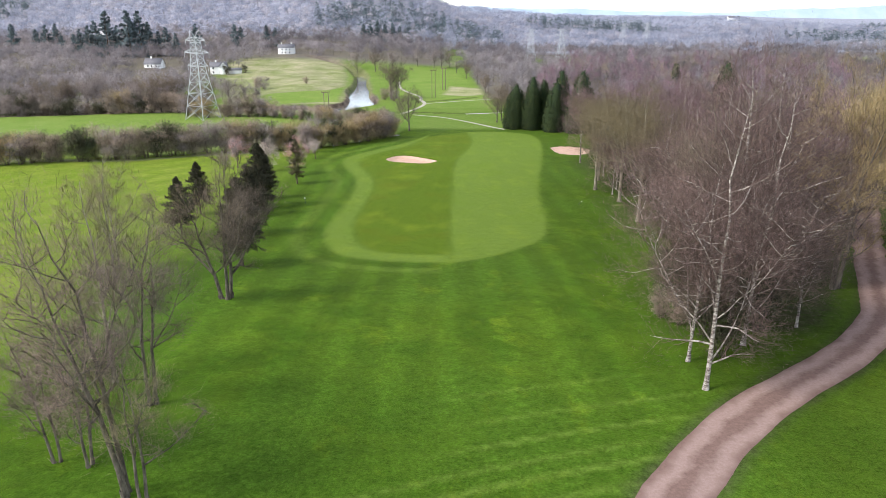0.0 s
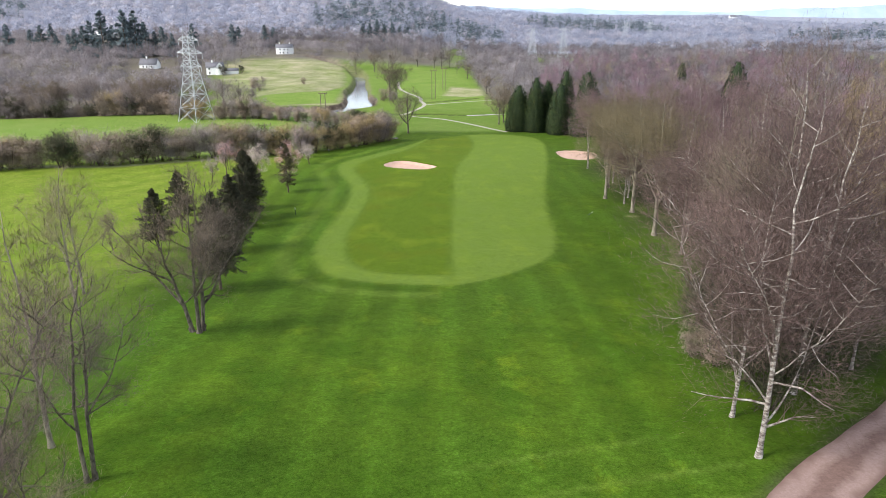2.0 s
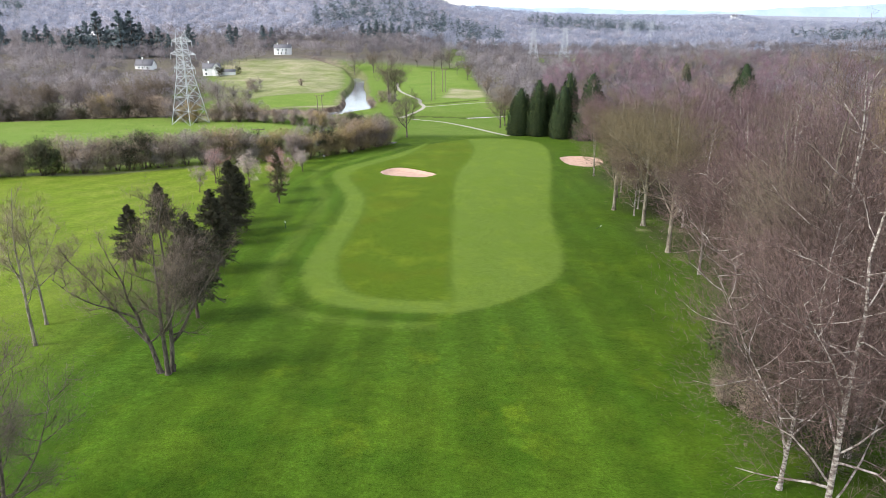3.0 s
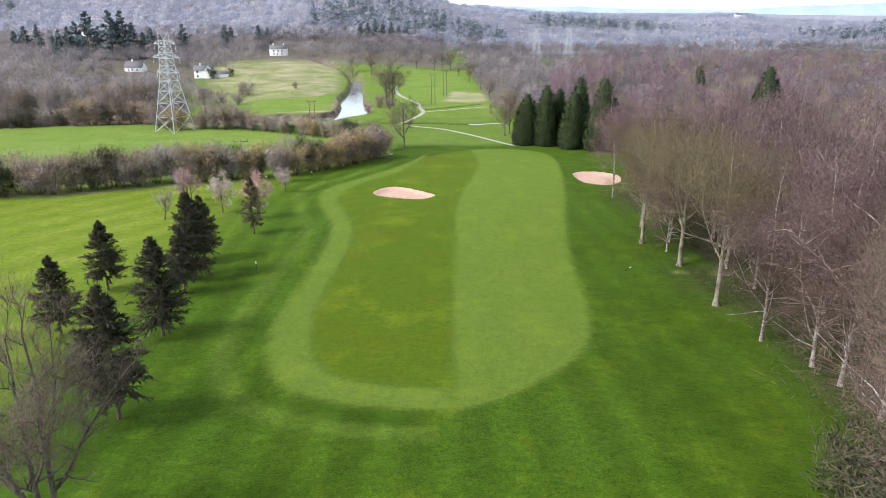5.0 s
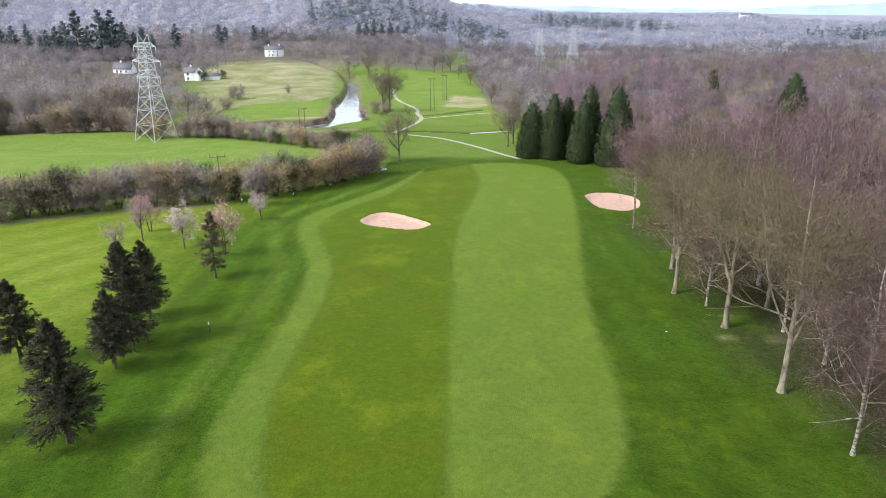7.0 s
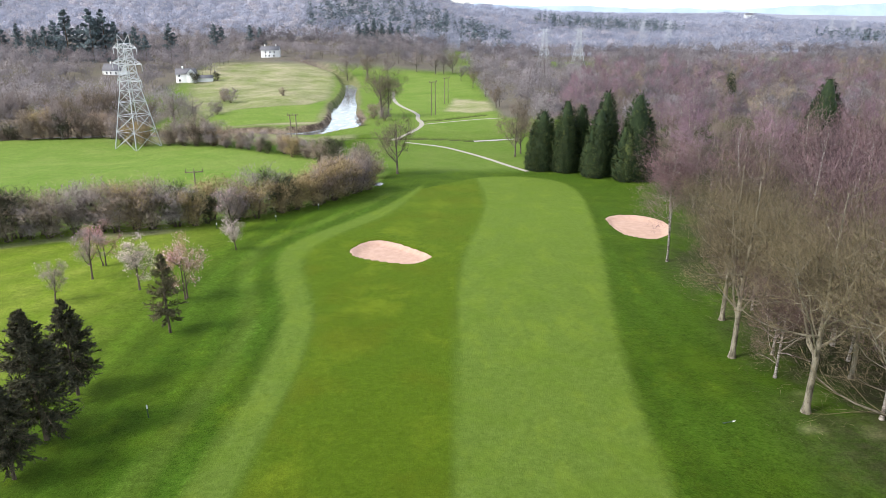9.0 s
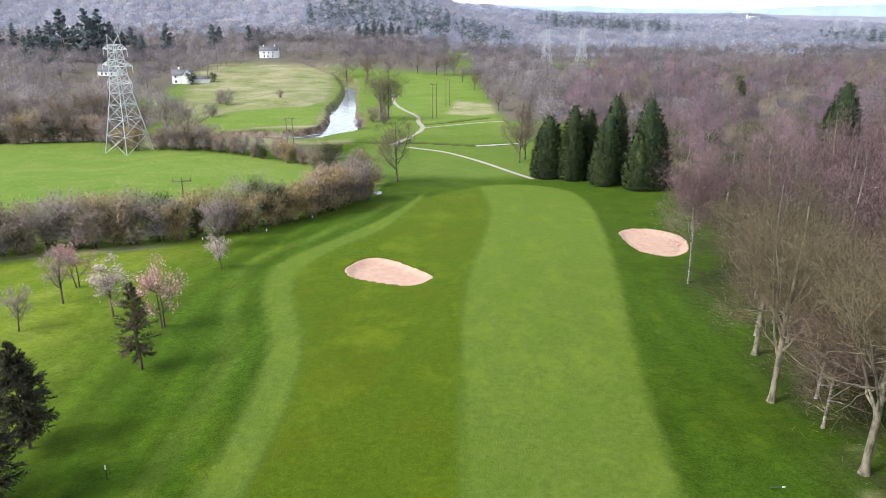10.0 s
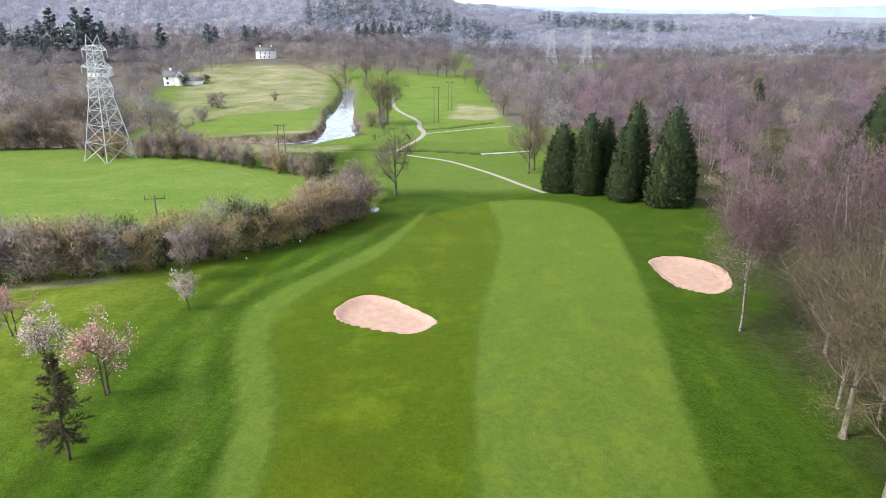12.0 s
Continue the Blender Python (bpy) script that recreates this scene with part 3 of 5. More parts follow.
def strip(name, line, width, mat, label, up=0.03, cross=5, step=0.8, wobble=0.0, sink=0.05):
    """A path laid on the land along a bent line."""
    line = soften(np.asarray(line, float), 3)
    s = np.concatenate([[0], np.cumsum(np.hypot(*np.diff(line, axis=0).T))])
    q = np.arange(0, s[-1], step)
    c = np.stack([np.interp(q, s, line[:, 0]), np.interp(q, s, line[:, 1])], 1)
    d = np.gradient(c, axis=0)
    d /= np.linalg.norm(d, axis=1, keepdims=True)
    nrm = np.stack([-d[:, 1], d[:, 0]], 1)
    w = width / 2 * (1 + wobble * np.sin(q * 0.45) * np.sin(q * 0.17 + 1) + 0.4 * wobble * np.sin(q * 1.3))
    f = np.linspace(-1, 1, cross)
    pt = c[:, None] + nrm[:, None] * (w[:, None] * f)[..., None]
    crown = (1 - np.abs(f) ** 3)[None] * (up + sink) - sink - 0.02 * ((np.abs(np.abs(f) - 0.42) < 0.16) & (width > 3))[None]
    z = land(pt[..., 0], pt[..., 1]) + crown
    n = len(c)
    i = (np.arange(n - 1)[:, None] * cross + np.arange(cross - 1)[None]).ravel()
    me = mesh_of(name, np.concatenate([pt, z[..., None]], 2).reshape(-1, 3), [np.stack([i, i + 1, i + cross + 1, i + cross], 1)], mat, True)
    across = me.attributes.new("across", "FLOAT", "POINT")
    across.data.foreach_set("value", np.tile(np.abs(f), n).astype(np.float32))
    return tagged(new(name, me), label, "path", kind="structure")


strip("track", TRACK, 3.7, GRAVEL, "curving pinkish gravel vehicle track through the grass", 0.03, 17, 0.4, 0.06, 0.12)
strip("footpath", [(17.9, 199.6), (14.9, 206.4), (10.3, 219.0), (4.6, 229.7), (-0.6, 237.8), (-6.1, 242.3), (-11, 246)], 1.6, PATH, "narrow pale path across the mown grass", 0.05)
strip("riverside_path", [(-14.9, 248.7), (-11.2, 258.2), (-7.8, 269.8), (-7.0, 279.5), (-9.5, 290.2), (-9.0, 302.0), (-18.0, 324.3), (-21.5, 344.4), (-23, 370)], 1.9, PATH, "winding pale gravel path along the river", 0.06)
strip("cross_path", [(-8.1, 276.5), (1.0, 282.8), (13.3, 289.5), (20, 292)], 1.2, PATH, "straight pale path over the meadow", 0.06)


strip("stone_path", [(8, 246.3), (14, 248.6), (22, 251.5)], 1.6, STONE, "pale stone chippings beside a ditch", 0.05)


def make_bunker(k):
    cx, cy = BUNKERS[k][0]
    rr = np.concatenate([np.linspace(0, 0.85, 12), np.linspace(0.88, 1.04, 7)])
    th = np.linspace(0, 2 * np.pi, 96, endpoint=False)
    R_, T_ = np.meshgrid(rr, th, indexing="ij")
    x = cx + R_ * bunker_reach(k, T_) * np.cos(T_)
    y = cy + R_ * bunker_reach(k, T_) * np.sin(T_)
    z = land(x, y) - 0.55 * (1 - smooth(0.75, 1.02, R_)) - 0.15 * smooth(0.97, 1.04, R_) + 0.03 * np.sin(x * 3) * np.sin(y * 2.4)
    n, m = z.shape
    i = np.arange(n - 1)[:, None] * m + np.arange(m)[None]
    i2 = np.arange(n - 1)[:, None] * m + (np.arange(m)[None] + 1) % m
    me = mesh_of("sand_bunker", np.stack([x, y, z], -1).reshape(-1, 3), [np.stack([i, i2, i2 + m, i + m], -1).reshape(-1, 4)], SAND, True)
    tagged(new("sand_bunker", me), ("pinkish raked sand bunker beside the fairway", "pale sand bunker beside the wood's edge")[k], "bunker", "sand bunkers", "structure")


make_bunker(0)
make_bunker(1)


def make_river():
    line = soften(np.array(RIVER), 2)
    d = np.gradient(line[:, :2], axis=0)
    d /= np.linalg.norm(d, axis=1, keepdims=True)
    nrm = np.stack([-d[:, 1], d[:, 0]], 1)
    f = np.linspace(-1, 1, 7)
    pt = line[:, None, :2] + nrm[:, None] * ((line[:, 2:] + 0.5) * f[None])[..., None]
    z = np.full(pt.shape[:2] + (1,), -10.35)
    n, c = len(line), 7
    i = (np.arange(n - 1)[:, None] * c + np.arange(c - 1)[None]).ravel()
    me = mesh_of("river", np.concatenate([pt, z], 2).reshape(-1, 3), [np.stack([i, i + 1, i + c + 1, i + c], 1)], WATER, True)
    tagged(new("water", me), "rippled pale river bending between grassy banks", "river", kind="structure")


make_river()


# ---------------------------------------------------------------- bare trees
def unit(v):
    return v / (np.linalg.norm(v, axis=-1, keepdims=True) + 1e-9)


def along(lines, idx, f):
    """Points and directions on lines (n, k, 3), at fractions f of the lines idx."""
    k = lines.shape[1]
    g = np.clip(f, 0, 0.9999) * (k - 1)
    i = g.astype(int)
    t = (g - i)[:, None]
    a, b = lines[idx, i], lines[idx, i + 1]
    return a * (1 - t) + b * t, unit(b - a)


def offshoots(rng, lines, per, length, lo=0.25, hi=1.0, open_=0.9, lift=0.2, points=3, wander=0.12):
    """Branches that leave each line: open_ is how far they turn away, lift how far they strive up (down: minus)."""
    n = len(lines)
    idx = np.repeat(np.arange(n), per)
    f = lo + (hi - lo) * (np.tile((np.arange(per) + 0.5) / per, n) + rng.uniform(-0.5, 0.5, n * per) / per)
    p, d = along(lines, idx, f)
    away = rng.normal(size=p.shape)
    away = unit(away - d * np.sum(away * d, 1, keepdims=True))
    way = unit(d + away * open_ * rng.uniform(0.6, 1.3, (len(p), 1)) + np.array([0, 0, lift]))
    size = np.asarray(length)[idx] if np.ndim(length) else np.full(len(p), length)
    size = size * rng.uniform(0.65, 1.25, len(p)) * (1.15 - 0.45 * f)
    out = [p]
    for _ in range(points - 1):
        way = unit(way + wander * rng.normal(size=way.shape) + np.array([0, 0, lift * 0.35]))
        out.append(out[-1] + way * (size / (points - 1))[:, None])
    return np.stack(out, 1), size, f


def open_to(p, mid, up=0.45):
    """The way out of a crown, at points of it."""
    return unit((p - mid) * np.array([1, 1, 0.8])) + np.array([0, 0, up])


def tree_meshes(seed, height, spread, crown=0.3, radius=0.2, stems=1, lean=0.05, leaders=0, limbs=18, n2=7, n3=6, fuzz=6000, loose=0.35, rise=0.9, lift=0.25, droop=-0.05,
                profile=(0.75, 1.0, 0.45), twig=0.55, width=0.02, bark=GREY_BARK, twigs=GREY_TWIG, splay=0.0, petals=None, petal_n=0, petal_size=0.12, sides=8, stout=1.0, fine=False, wander=0.15, bend=0.012, climb=(0.72, 1.05), bough=0.55, tall=1.0):
    """Meshes of a bare tree: trunk with its limbs, and the crown of twigs. profile: the limbs' reach low, midway and high in the crown; leaders: boughs that climb beside the stem."""
    rng = np.random.default_rng(seed)
    k = 9
    s = np.linspace(0, 1, k)
    lines = []
    q = radius / math.sqrt(stems) if stems > 1 else radius
    for i in range(stems):
        a = rng.uniform(0, 2 * np.pi) if stems == 1 else 2 * np.pi * (i + rng.uniform(-0.3, 0.3)) / stems
        off = splay * height * s ** 0.8 * rng.uniform(0.6, 1.2)
        h = height * (1 if i == 0 else rng.uniform(0.72, 1.0))
        x = np.cos(a) * (off + radius * (stems > 1)) + lean * height * s ** 1.5 * rng.normal() + bend * height * np.cumsum(rng.normal(size=k)) * s
        y = np.sin(a) * (off + radius * (stems > 1)) + lean * height * s ** 1.5 * rng.normal() + bend * height * np.cumsum(rng.normal(size=k)) * s
        lines.append(np.stack([x, y, 0.94 * h * s - 0.25 * (s == 0)], 1))
    thick, low = [q] * stems, [crown] * stems
    t = Soup()
    t.tubes(np.array(lines), q, q * 0.10, sides)
    t.tubes(np.array(lines)[:, :2] * np.array([1, 1, 0.35]), q * 1.55, q * 0.95, sides)
    for i in range(leaders):
        f = crown * 0.8 + 0.34 * (i + rng.uniform(0, 0.8)) / max(1, leaders)
        at, _ = along(np.array(lines[:stems]), np.array([i % stems]), np.array([f]))
        az, up = i * 2.399 + rng.uniform(-0.4, 0.4), rng.uniform(*climb)
        way = np.array([math.cos(az) * math.cos(up), math.sin(az) * math.cos(up), math.sin(up)])
        step = tall * height * (0.95 - f) * rng.uniform(0.70, 1.0) / (k - 1)
        pts = [at[0]]
        for _ in range(k - 1):
            way = unit(way + 0.11 * rng.normal(size=3) + np.array([0, 0, 0.07]))
            pts.append(pts[-1] + way * step)
        lines.append(np.array(pts))
        thick.append(q * (1 - f) ** 0.8 * rng.uniform(0.8, 1.2) * bough)
        low.append(0.25)
        t.tubes(lines[-1][None], thick[-1], thick[-1] * 0.15, 6 if sides > 4 else 4)
    lines, thick, low = np.array(lines), np.array(thick), np.array(low)
    per = max(3, limbs // len(lines))
    idx = np.repeat(np.arange(len(lines)), per)
    f = low[idx] + (0.99 - low[idx]) * np.clip((np.tile(np.arange(per) + 0.5, len(lines)) + rng.uniform(-0.5, 0.5, len(idx))) / per, 0, 1)
    at, _ = along(lines, idx, f)
    s = np.clip((at[:, 2] / height - crown) / (1 - crown), 0, 1)
    size = height * spread * np.interp(s, [0, 0.5, 1], profile) * rng.uniform(0.6, 1.12, len(f)) * np.where(idx < stems, 1.0, 0.62)
    az = np.arange(len(f)) * 2.399 + rng.uniform(-0.5, 0.5, len(f))
    up = rise * (0.55 + 0.7 * s) + rng.normal(size=len(f)) * 0.18
    way = np.stack([np.cos(az) * np.cos(up), np.sin(az) * np.cos(up), np.sin(up)], 1)
    pts = [at]
    for _ in range(5):
        way = unit(way + wander * rng.normal(size=way.shape) + np.array([0, 0, lift * 0.3]))
        pts.append(pts[-1] + way * (size / 5)[:, None])
    limb = np.stack(pts, 1)
    r1 = np.clip(thick[idx] * (1 - f) ** 0.7 * 0.5, 0.024 * stout, None)
    t.tubes(limb, r1, r1 * 0.25, 5 if sides > 4 else 3)
    l2, s2, f2 = offshoots(rng, limb, n2, size * 0.50, 0.22, 1.0, 0.85, lift, 4, wander)
    r2 = np.clip(np.repeat(r1, n2) * (1 - 0.7 * f2) * 0.5, 0.012 * stout, None)
    c = Soup()
    (c if fine else t).tubes(l2, r2, r2 * 0.35, 3)
    l3, s3, _ = offshoots(rng, l2, n3, s2 * 0.60, 0.2, 1.0, 0.9, lift * 0.6 + droop, 3, wander)
    mid = np.array([0, 0, height * (0.25 + 0.35 * crown)])
    out = open_to(l3[:, 1], mid)
    c.blades(l3[:, 0], l3[:, 1], width * 1.2, rng, out, True)
    c.blades(l3[:, 1] - 0.1 * (l3[:, 1] - l3[:, 0]), l3[:, 2], width, rng, out, True)
    # fine twigs, strewn loosely about the outer branches
    from_ = np.concatenate([l3[:, 1:].reshape(-1, 3), l3[:, 1:].reshape(-1, 3), l2[:, 2:].reshape(-1, 3), limb[:, 4:].reshape(-1, 3)])
    a = from_[rng.integers(0, len(from_), fuzz)] + rng.normal(size=(fuzz, 3)) * loose
    way = unit(unit((a - mid) * np.array([1, 1, 0.7])) + 1.1 * rng.normal(size=a.shape) + np.array([0, 0, 0.25 + 2.0 * droop]))
    size4 = twig * rng.uniform(0.5, 1.4, (fuzz, 1))
    l4 = np.stack([a - way * size4 * 0.4, a + way * size4 * 0.6], 1)
    l4[:, :, 2] = np.maximum(l4[:, :, 2], 0.1)
    c.blades(l4[:, 0], l4[:, 1], width * rng.uniform(0.6, 1.3, fuzz), rng, open_to(a, mid), True)
    fit = height / np.quantile(l4[:, 1, 2], 0.997)
    t.stretch(fit)
    c.stretch(fit)
    top = [t.mesh("trunk", bark, True), c.mesh("crown", twigs)]
    if petals:
        p = Soup()
        at = l4[rng.integers(0, len(l4), petal_n), 1] * np.array([1, 1, fit]) + rng.normal(size=(petal_n, 3)) * 0.06
        p.blades(at, at + unit(rng.normal(size=at.shape)) * petal_size, petal_size * 0.9, rng)
        top.append(p.mesh("blossom", petals))
    return top


def stand(name, meshes, x, y, turn, size, label, category="tree", group="", tall=1.0, sunk=0.05):
    """A tree of ready meshes, standing on the land."""
    ob = thing(name, pose(x, y, G(x, y) - sunk, 0, 0, turn) @ Matrix.Diagonal((size, size, size * tall, 1)), label, category, group)
    for me in meshes:
        part(me.name.split(".")[0], me, ob)
    return ob


def birch(seed, h=17, **more):
    a = dict(spread=0.25, crown=0.10, radius=0.15, leaders=5, climb=(0.90, 1.20), tall=0.78, bough=0.42, limbs=90, rise=0.46, lift=0.12, droop=-0.12, profile=(0.82, 1.0, 0.42), twig=0.6, stout=1.0, bark=BIRCH_BARK, twigs=BIRCH_TWIG)
    a.update(more)
    return tree_meshes(seed, h, **a)


NEAR_BIRCH = [birch(11 + i, h=18, n2=7, n3=6, fuzz=42000, loose=0.65, width=0.0135, twig=0.40, fine=True, lean=(0.04, 0.05, 0.03)[i]) for i in range(3)]
NEAR_BROWN = [birch(18, h=18, n2=7, n3=6, fuzz=34000, loose=0.6, width=0.014, twig=0.42, fine=True, lean=0.03, droop=0.0, twigs=BROWN_TWIG, bark=PALE_BARK)]
EDGE_BIRCH = [birch(15, twigs=WOOD_TWIG, crown=0.34, stems=2, leaders=6, splay=0.04, limbs=72, n2=7, n3=6, fuzz=24000, loose=0.55, width=0.026, twig=0.42, fine=True, lean=0.03)]
WOOD_BIRCH = [birch(21 + i, twigs=WOOD_TWIG, leaders=4, limbs=40, crown=0.16, n2=6, n3=4, fuzz=6500, loose=0.6, width=0.048, twig=0.65, fine=True) for i in range(3)]
WOOD_BROWN = [tree_meshes(31 + i, 15, 0.22, leaders=4, limbs=30, n2=6, n3=4, fuzz=6000, loose=0.55, width=0.032, twig=0.65, fine=True, bark=PALE_BARK, twigs=BROWN_TWIG) for i in range(2)]
EDGE_TREE = [tree_meshes(41 + i, 16.8, 0.27, crown=0.24, radius=0.25, lean=0.0, bend=0.004, leaders=7, climb=(0.80, 1.15), bough=0.45, limbs=88, n2=8, n3=6, fuzz=32000, loose=0.60, width=0.016, twig=0.42, rise=0.44, lift=0.20, droop=0.0, profile=(1.35, 1.15, 0.5), bark=PALE_BARK, twigs=OLIVE_TWIG, fine=True) for i in range(2)]
TAN_TREE = [tree_meshes(51, 19, 0.22, crown=0.12, radius=0.28, stems=3, leaders=6, splay=0.10, limbs=63, n2=8, n3=6, fuzz=21000, loose=0.45, twig=0.55, rise=0.85, lift=0.35, droop=0.05, fine=True, bark=GREY_BARK, twigs=TAN_TWIG, width=0.026)]
LEFT_TREE = [tree_meshes(61, 12.9, 0.21, crown=0.22, radius=0.30, stems=3, splay=0.09, leaders=6, bough=0.7, climb=(0.75, 1.05), limbs=90, n2=9, n3=6, fuzz=17000, loose=0.36, twig=0.45, width=0.016, rise=0.66, lift=0.30, droop=0.0, profile=(0.8, 1.0, 0.6), bark=GREY_BARK, twigs=BROWN_TWIG, fine=True, stout=1.2),
             tree_meshes(62, 14.2, 0.20, crown=0.30, radius=0.20, stems=2, splay=0.04, leaders=4, climb=(0.9, 1.2), limbs=54, n2=7, n3=5, fuzz=14000, loose=0.40, twig=0.45, width=0.013, rise=0.6, lift=0.2, profile=(0.9, 1.1, 0.6), bark=GREY_BARK, twigs=DUSK_TWIG, fine=True, stout=1.2),
             tree_meshes(63, 8.4, 0.22, crown=0.22, radius=0.12, stems=2, splay=0.08, leaders=4, climb=(0.9, 1.2), limbs=36, n2=7, n3=5, fuzz=7000, loose=0.30, twig=0.40, width=0.012, rise=0.62, lift=0.2, bark=GREY_BARK, twigs=DUSK_TWIG, fine=True, stout=1.2),
             tree_meshes(64, 7.4, 0.26, crown=0.25, radius=0.12, stems=2, splay=0.07, leaders=4, limbs=36, n2=7, n3=5, fuzz=5000, loose=0.22, twig=0.4, width=0.012, rise=0.45, lift=0.12, bark=GREY_BARK, twigs=LICHEN_TWIG, fine=True, stout=1.2, wander=0.22),
             tree_meshes(65, 13.6, 0.15, crown=0.28, radius=0.15, leaders=4, limbs=45, n2=7, n3=6, fuzz=5200, loose=0.3, twig=0.45, width=0.018, rise=0.6, lift=0.2, bark=PALE_BARK, twigs=LICHEN_TWIG, fine=True, lean=0.06)]
MID_TREE = [tree_meshes(71 + i, 13, 0.29, crown=0.20, radius=0.25, leaders=5, climb=(0.55, 0.95), limbs=36, n2=5, n3=3, fuzz=3600, loose=0.5, width=0.05, twig=0.8, rise=0.6, lift=0.2, bark=GREY_BARK, twigs=(BROWN_TWIG, GREY_TWIG)[i], sides=5) for i in range(2)]
SHRUB = [tree_meshes(81 + i, 6, 0.36, crown=0.10, radius=0.16, stems=5, splay=0.26, limbs=20, n2=3, n3=3, fuzz=2400, loose=0.5, width=0.085, twig=0.6, rise=0.8, lift=0.3, bark=BROWN_BARK, twigs=(HEDGE_TWIG, GREY_TWIG, TAN_TWIG, DARK_TWIG)[i], sides=4) for i in range(4)]
CHERRY = [tree_meshes(91 + i, 5.6, 0.26, crown=0.22, radius=0.11, stems=(1, 2, 1)[i], splay=0.10, leaders=5, limbs=28, n2=5, n3=4, fuzz=2600, loose=0.2, width=0.02, twig=0.45, rise=0.65, lift=0.15, bark=BROWN_BARK,
                      twigs=(GREY_TWIG, RUSSET, GREY_TWIG)[i], petals=(PALE_PETAL, PINK_PETAL, PINK_PETAL)[i], petal_n=(1700, 700, 260)[i]) for i in range(3)]


def spruce_meshes(seed, h, reach, bare=0.16, whorls=26, per=9, droop=-0.35, mat=SPRUCE, sprays=5):
    rng = np.random.default_rng(seed)
    t = Soup()
    line = np.stack([np.zeros(7), np.zeros(7), np.linspace(-0.2, h, 7)], 1)[None]
    line = line + np.cumsum(rng.normal(size=(1, 7, 3)) * 0.03, 1) * np.array([1, 1, 0])
    t.tubes(line, h * 0.018, 0.012, 7)
    z = h * (bare + (1 - bare) * np.repeat(np.linspace(0, 0.98, whorls), per)) + rng.normal(size=whorls * per) * 0.12
    s = np.clip((z / h - bare) / (1 - bare), 0, 1)
    size = reach * (np.minimum(1.0, 0.62 + 2.2 * s) * (1 - s) ** 0.85 + 0.05) * rng.uniform(0.72, 1.10, len(z))
    az = rng.uniform(0, 2 * np.pi, len(z))
    tilt = droop + 0.75 * s + rng.normal(size=len(z)) * 0.12
    way = np.stack([np.cos(az) * np.cos(tilt), np.sin(az) * np.cos(tilt), np.sin(tilt)], 1)
    p = [np.stack([0 * z, 0 * z, z], 1)]
    for _ in range(3):
        way = unit(way + 0.08 * rng.normal(size=way.shape) + np.array([0, 0, 0.07]))
        p.append(p[-1] + way * (size / 3)[:, None])
    br = np.stack(p, 1)
    t.tubes(br, 0.022, 0.006, 3)
    l2, s2, _ = offshoots(rng, br, 16 if h < 12 else 9, size * (0.30 if h < 12 else 0.36), 0.08, 1.0, 0.8, -0.06, 2)
    c = Soup()
    way_out = lambda p: unit(p * np.array([1, 1, 0])) + np.array([0, 0, 0.55])
    c.blades(l2[:, 0], l2[:, 1], 0.10 if h < 12 else 0.9, rng, way_out(l2[:, 1]), True)
    l3, _, _ = offshoots(rng, l2, sprays, 0.26 if h < 12 else 0.9, 0.0, 1.0, 0.8, -0.08, 2)
    c.blades(l3[:, 0], l3[:, 1], (0.075 if h < 12 else 0.7) * rng.uniform(0.7, 1.3, len(l3)), rng, way_out(l3[:, 1]), True)
    return [t.mesh("trunk", BROWN_BARK, True), c.mesh("crown", mat)]


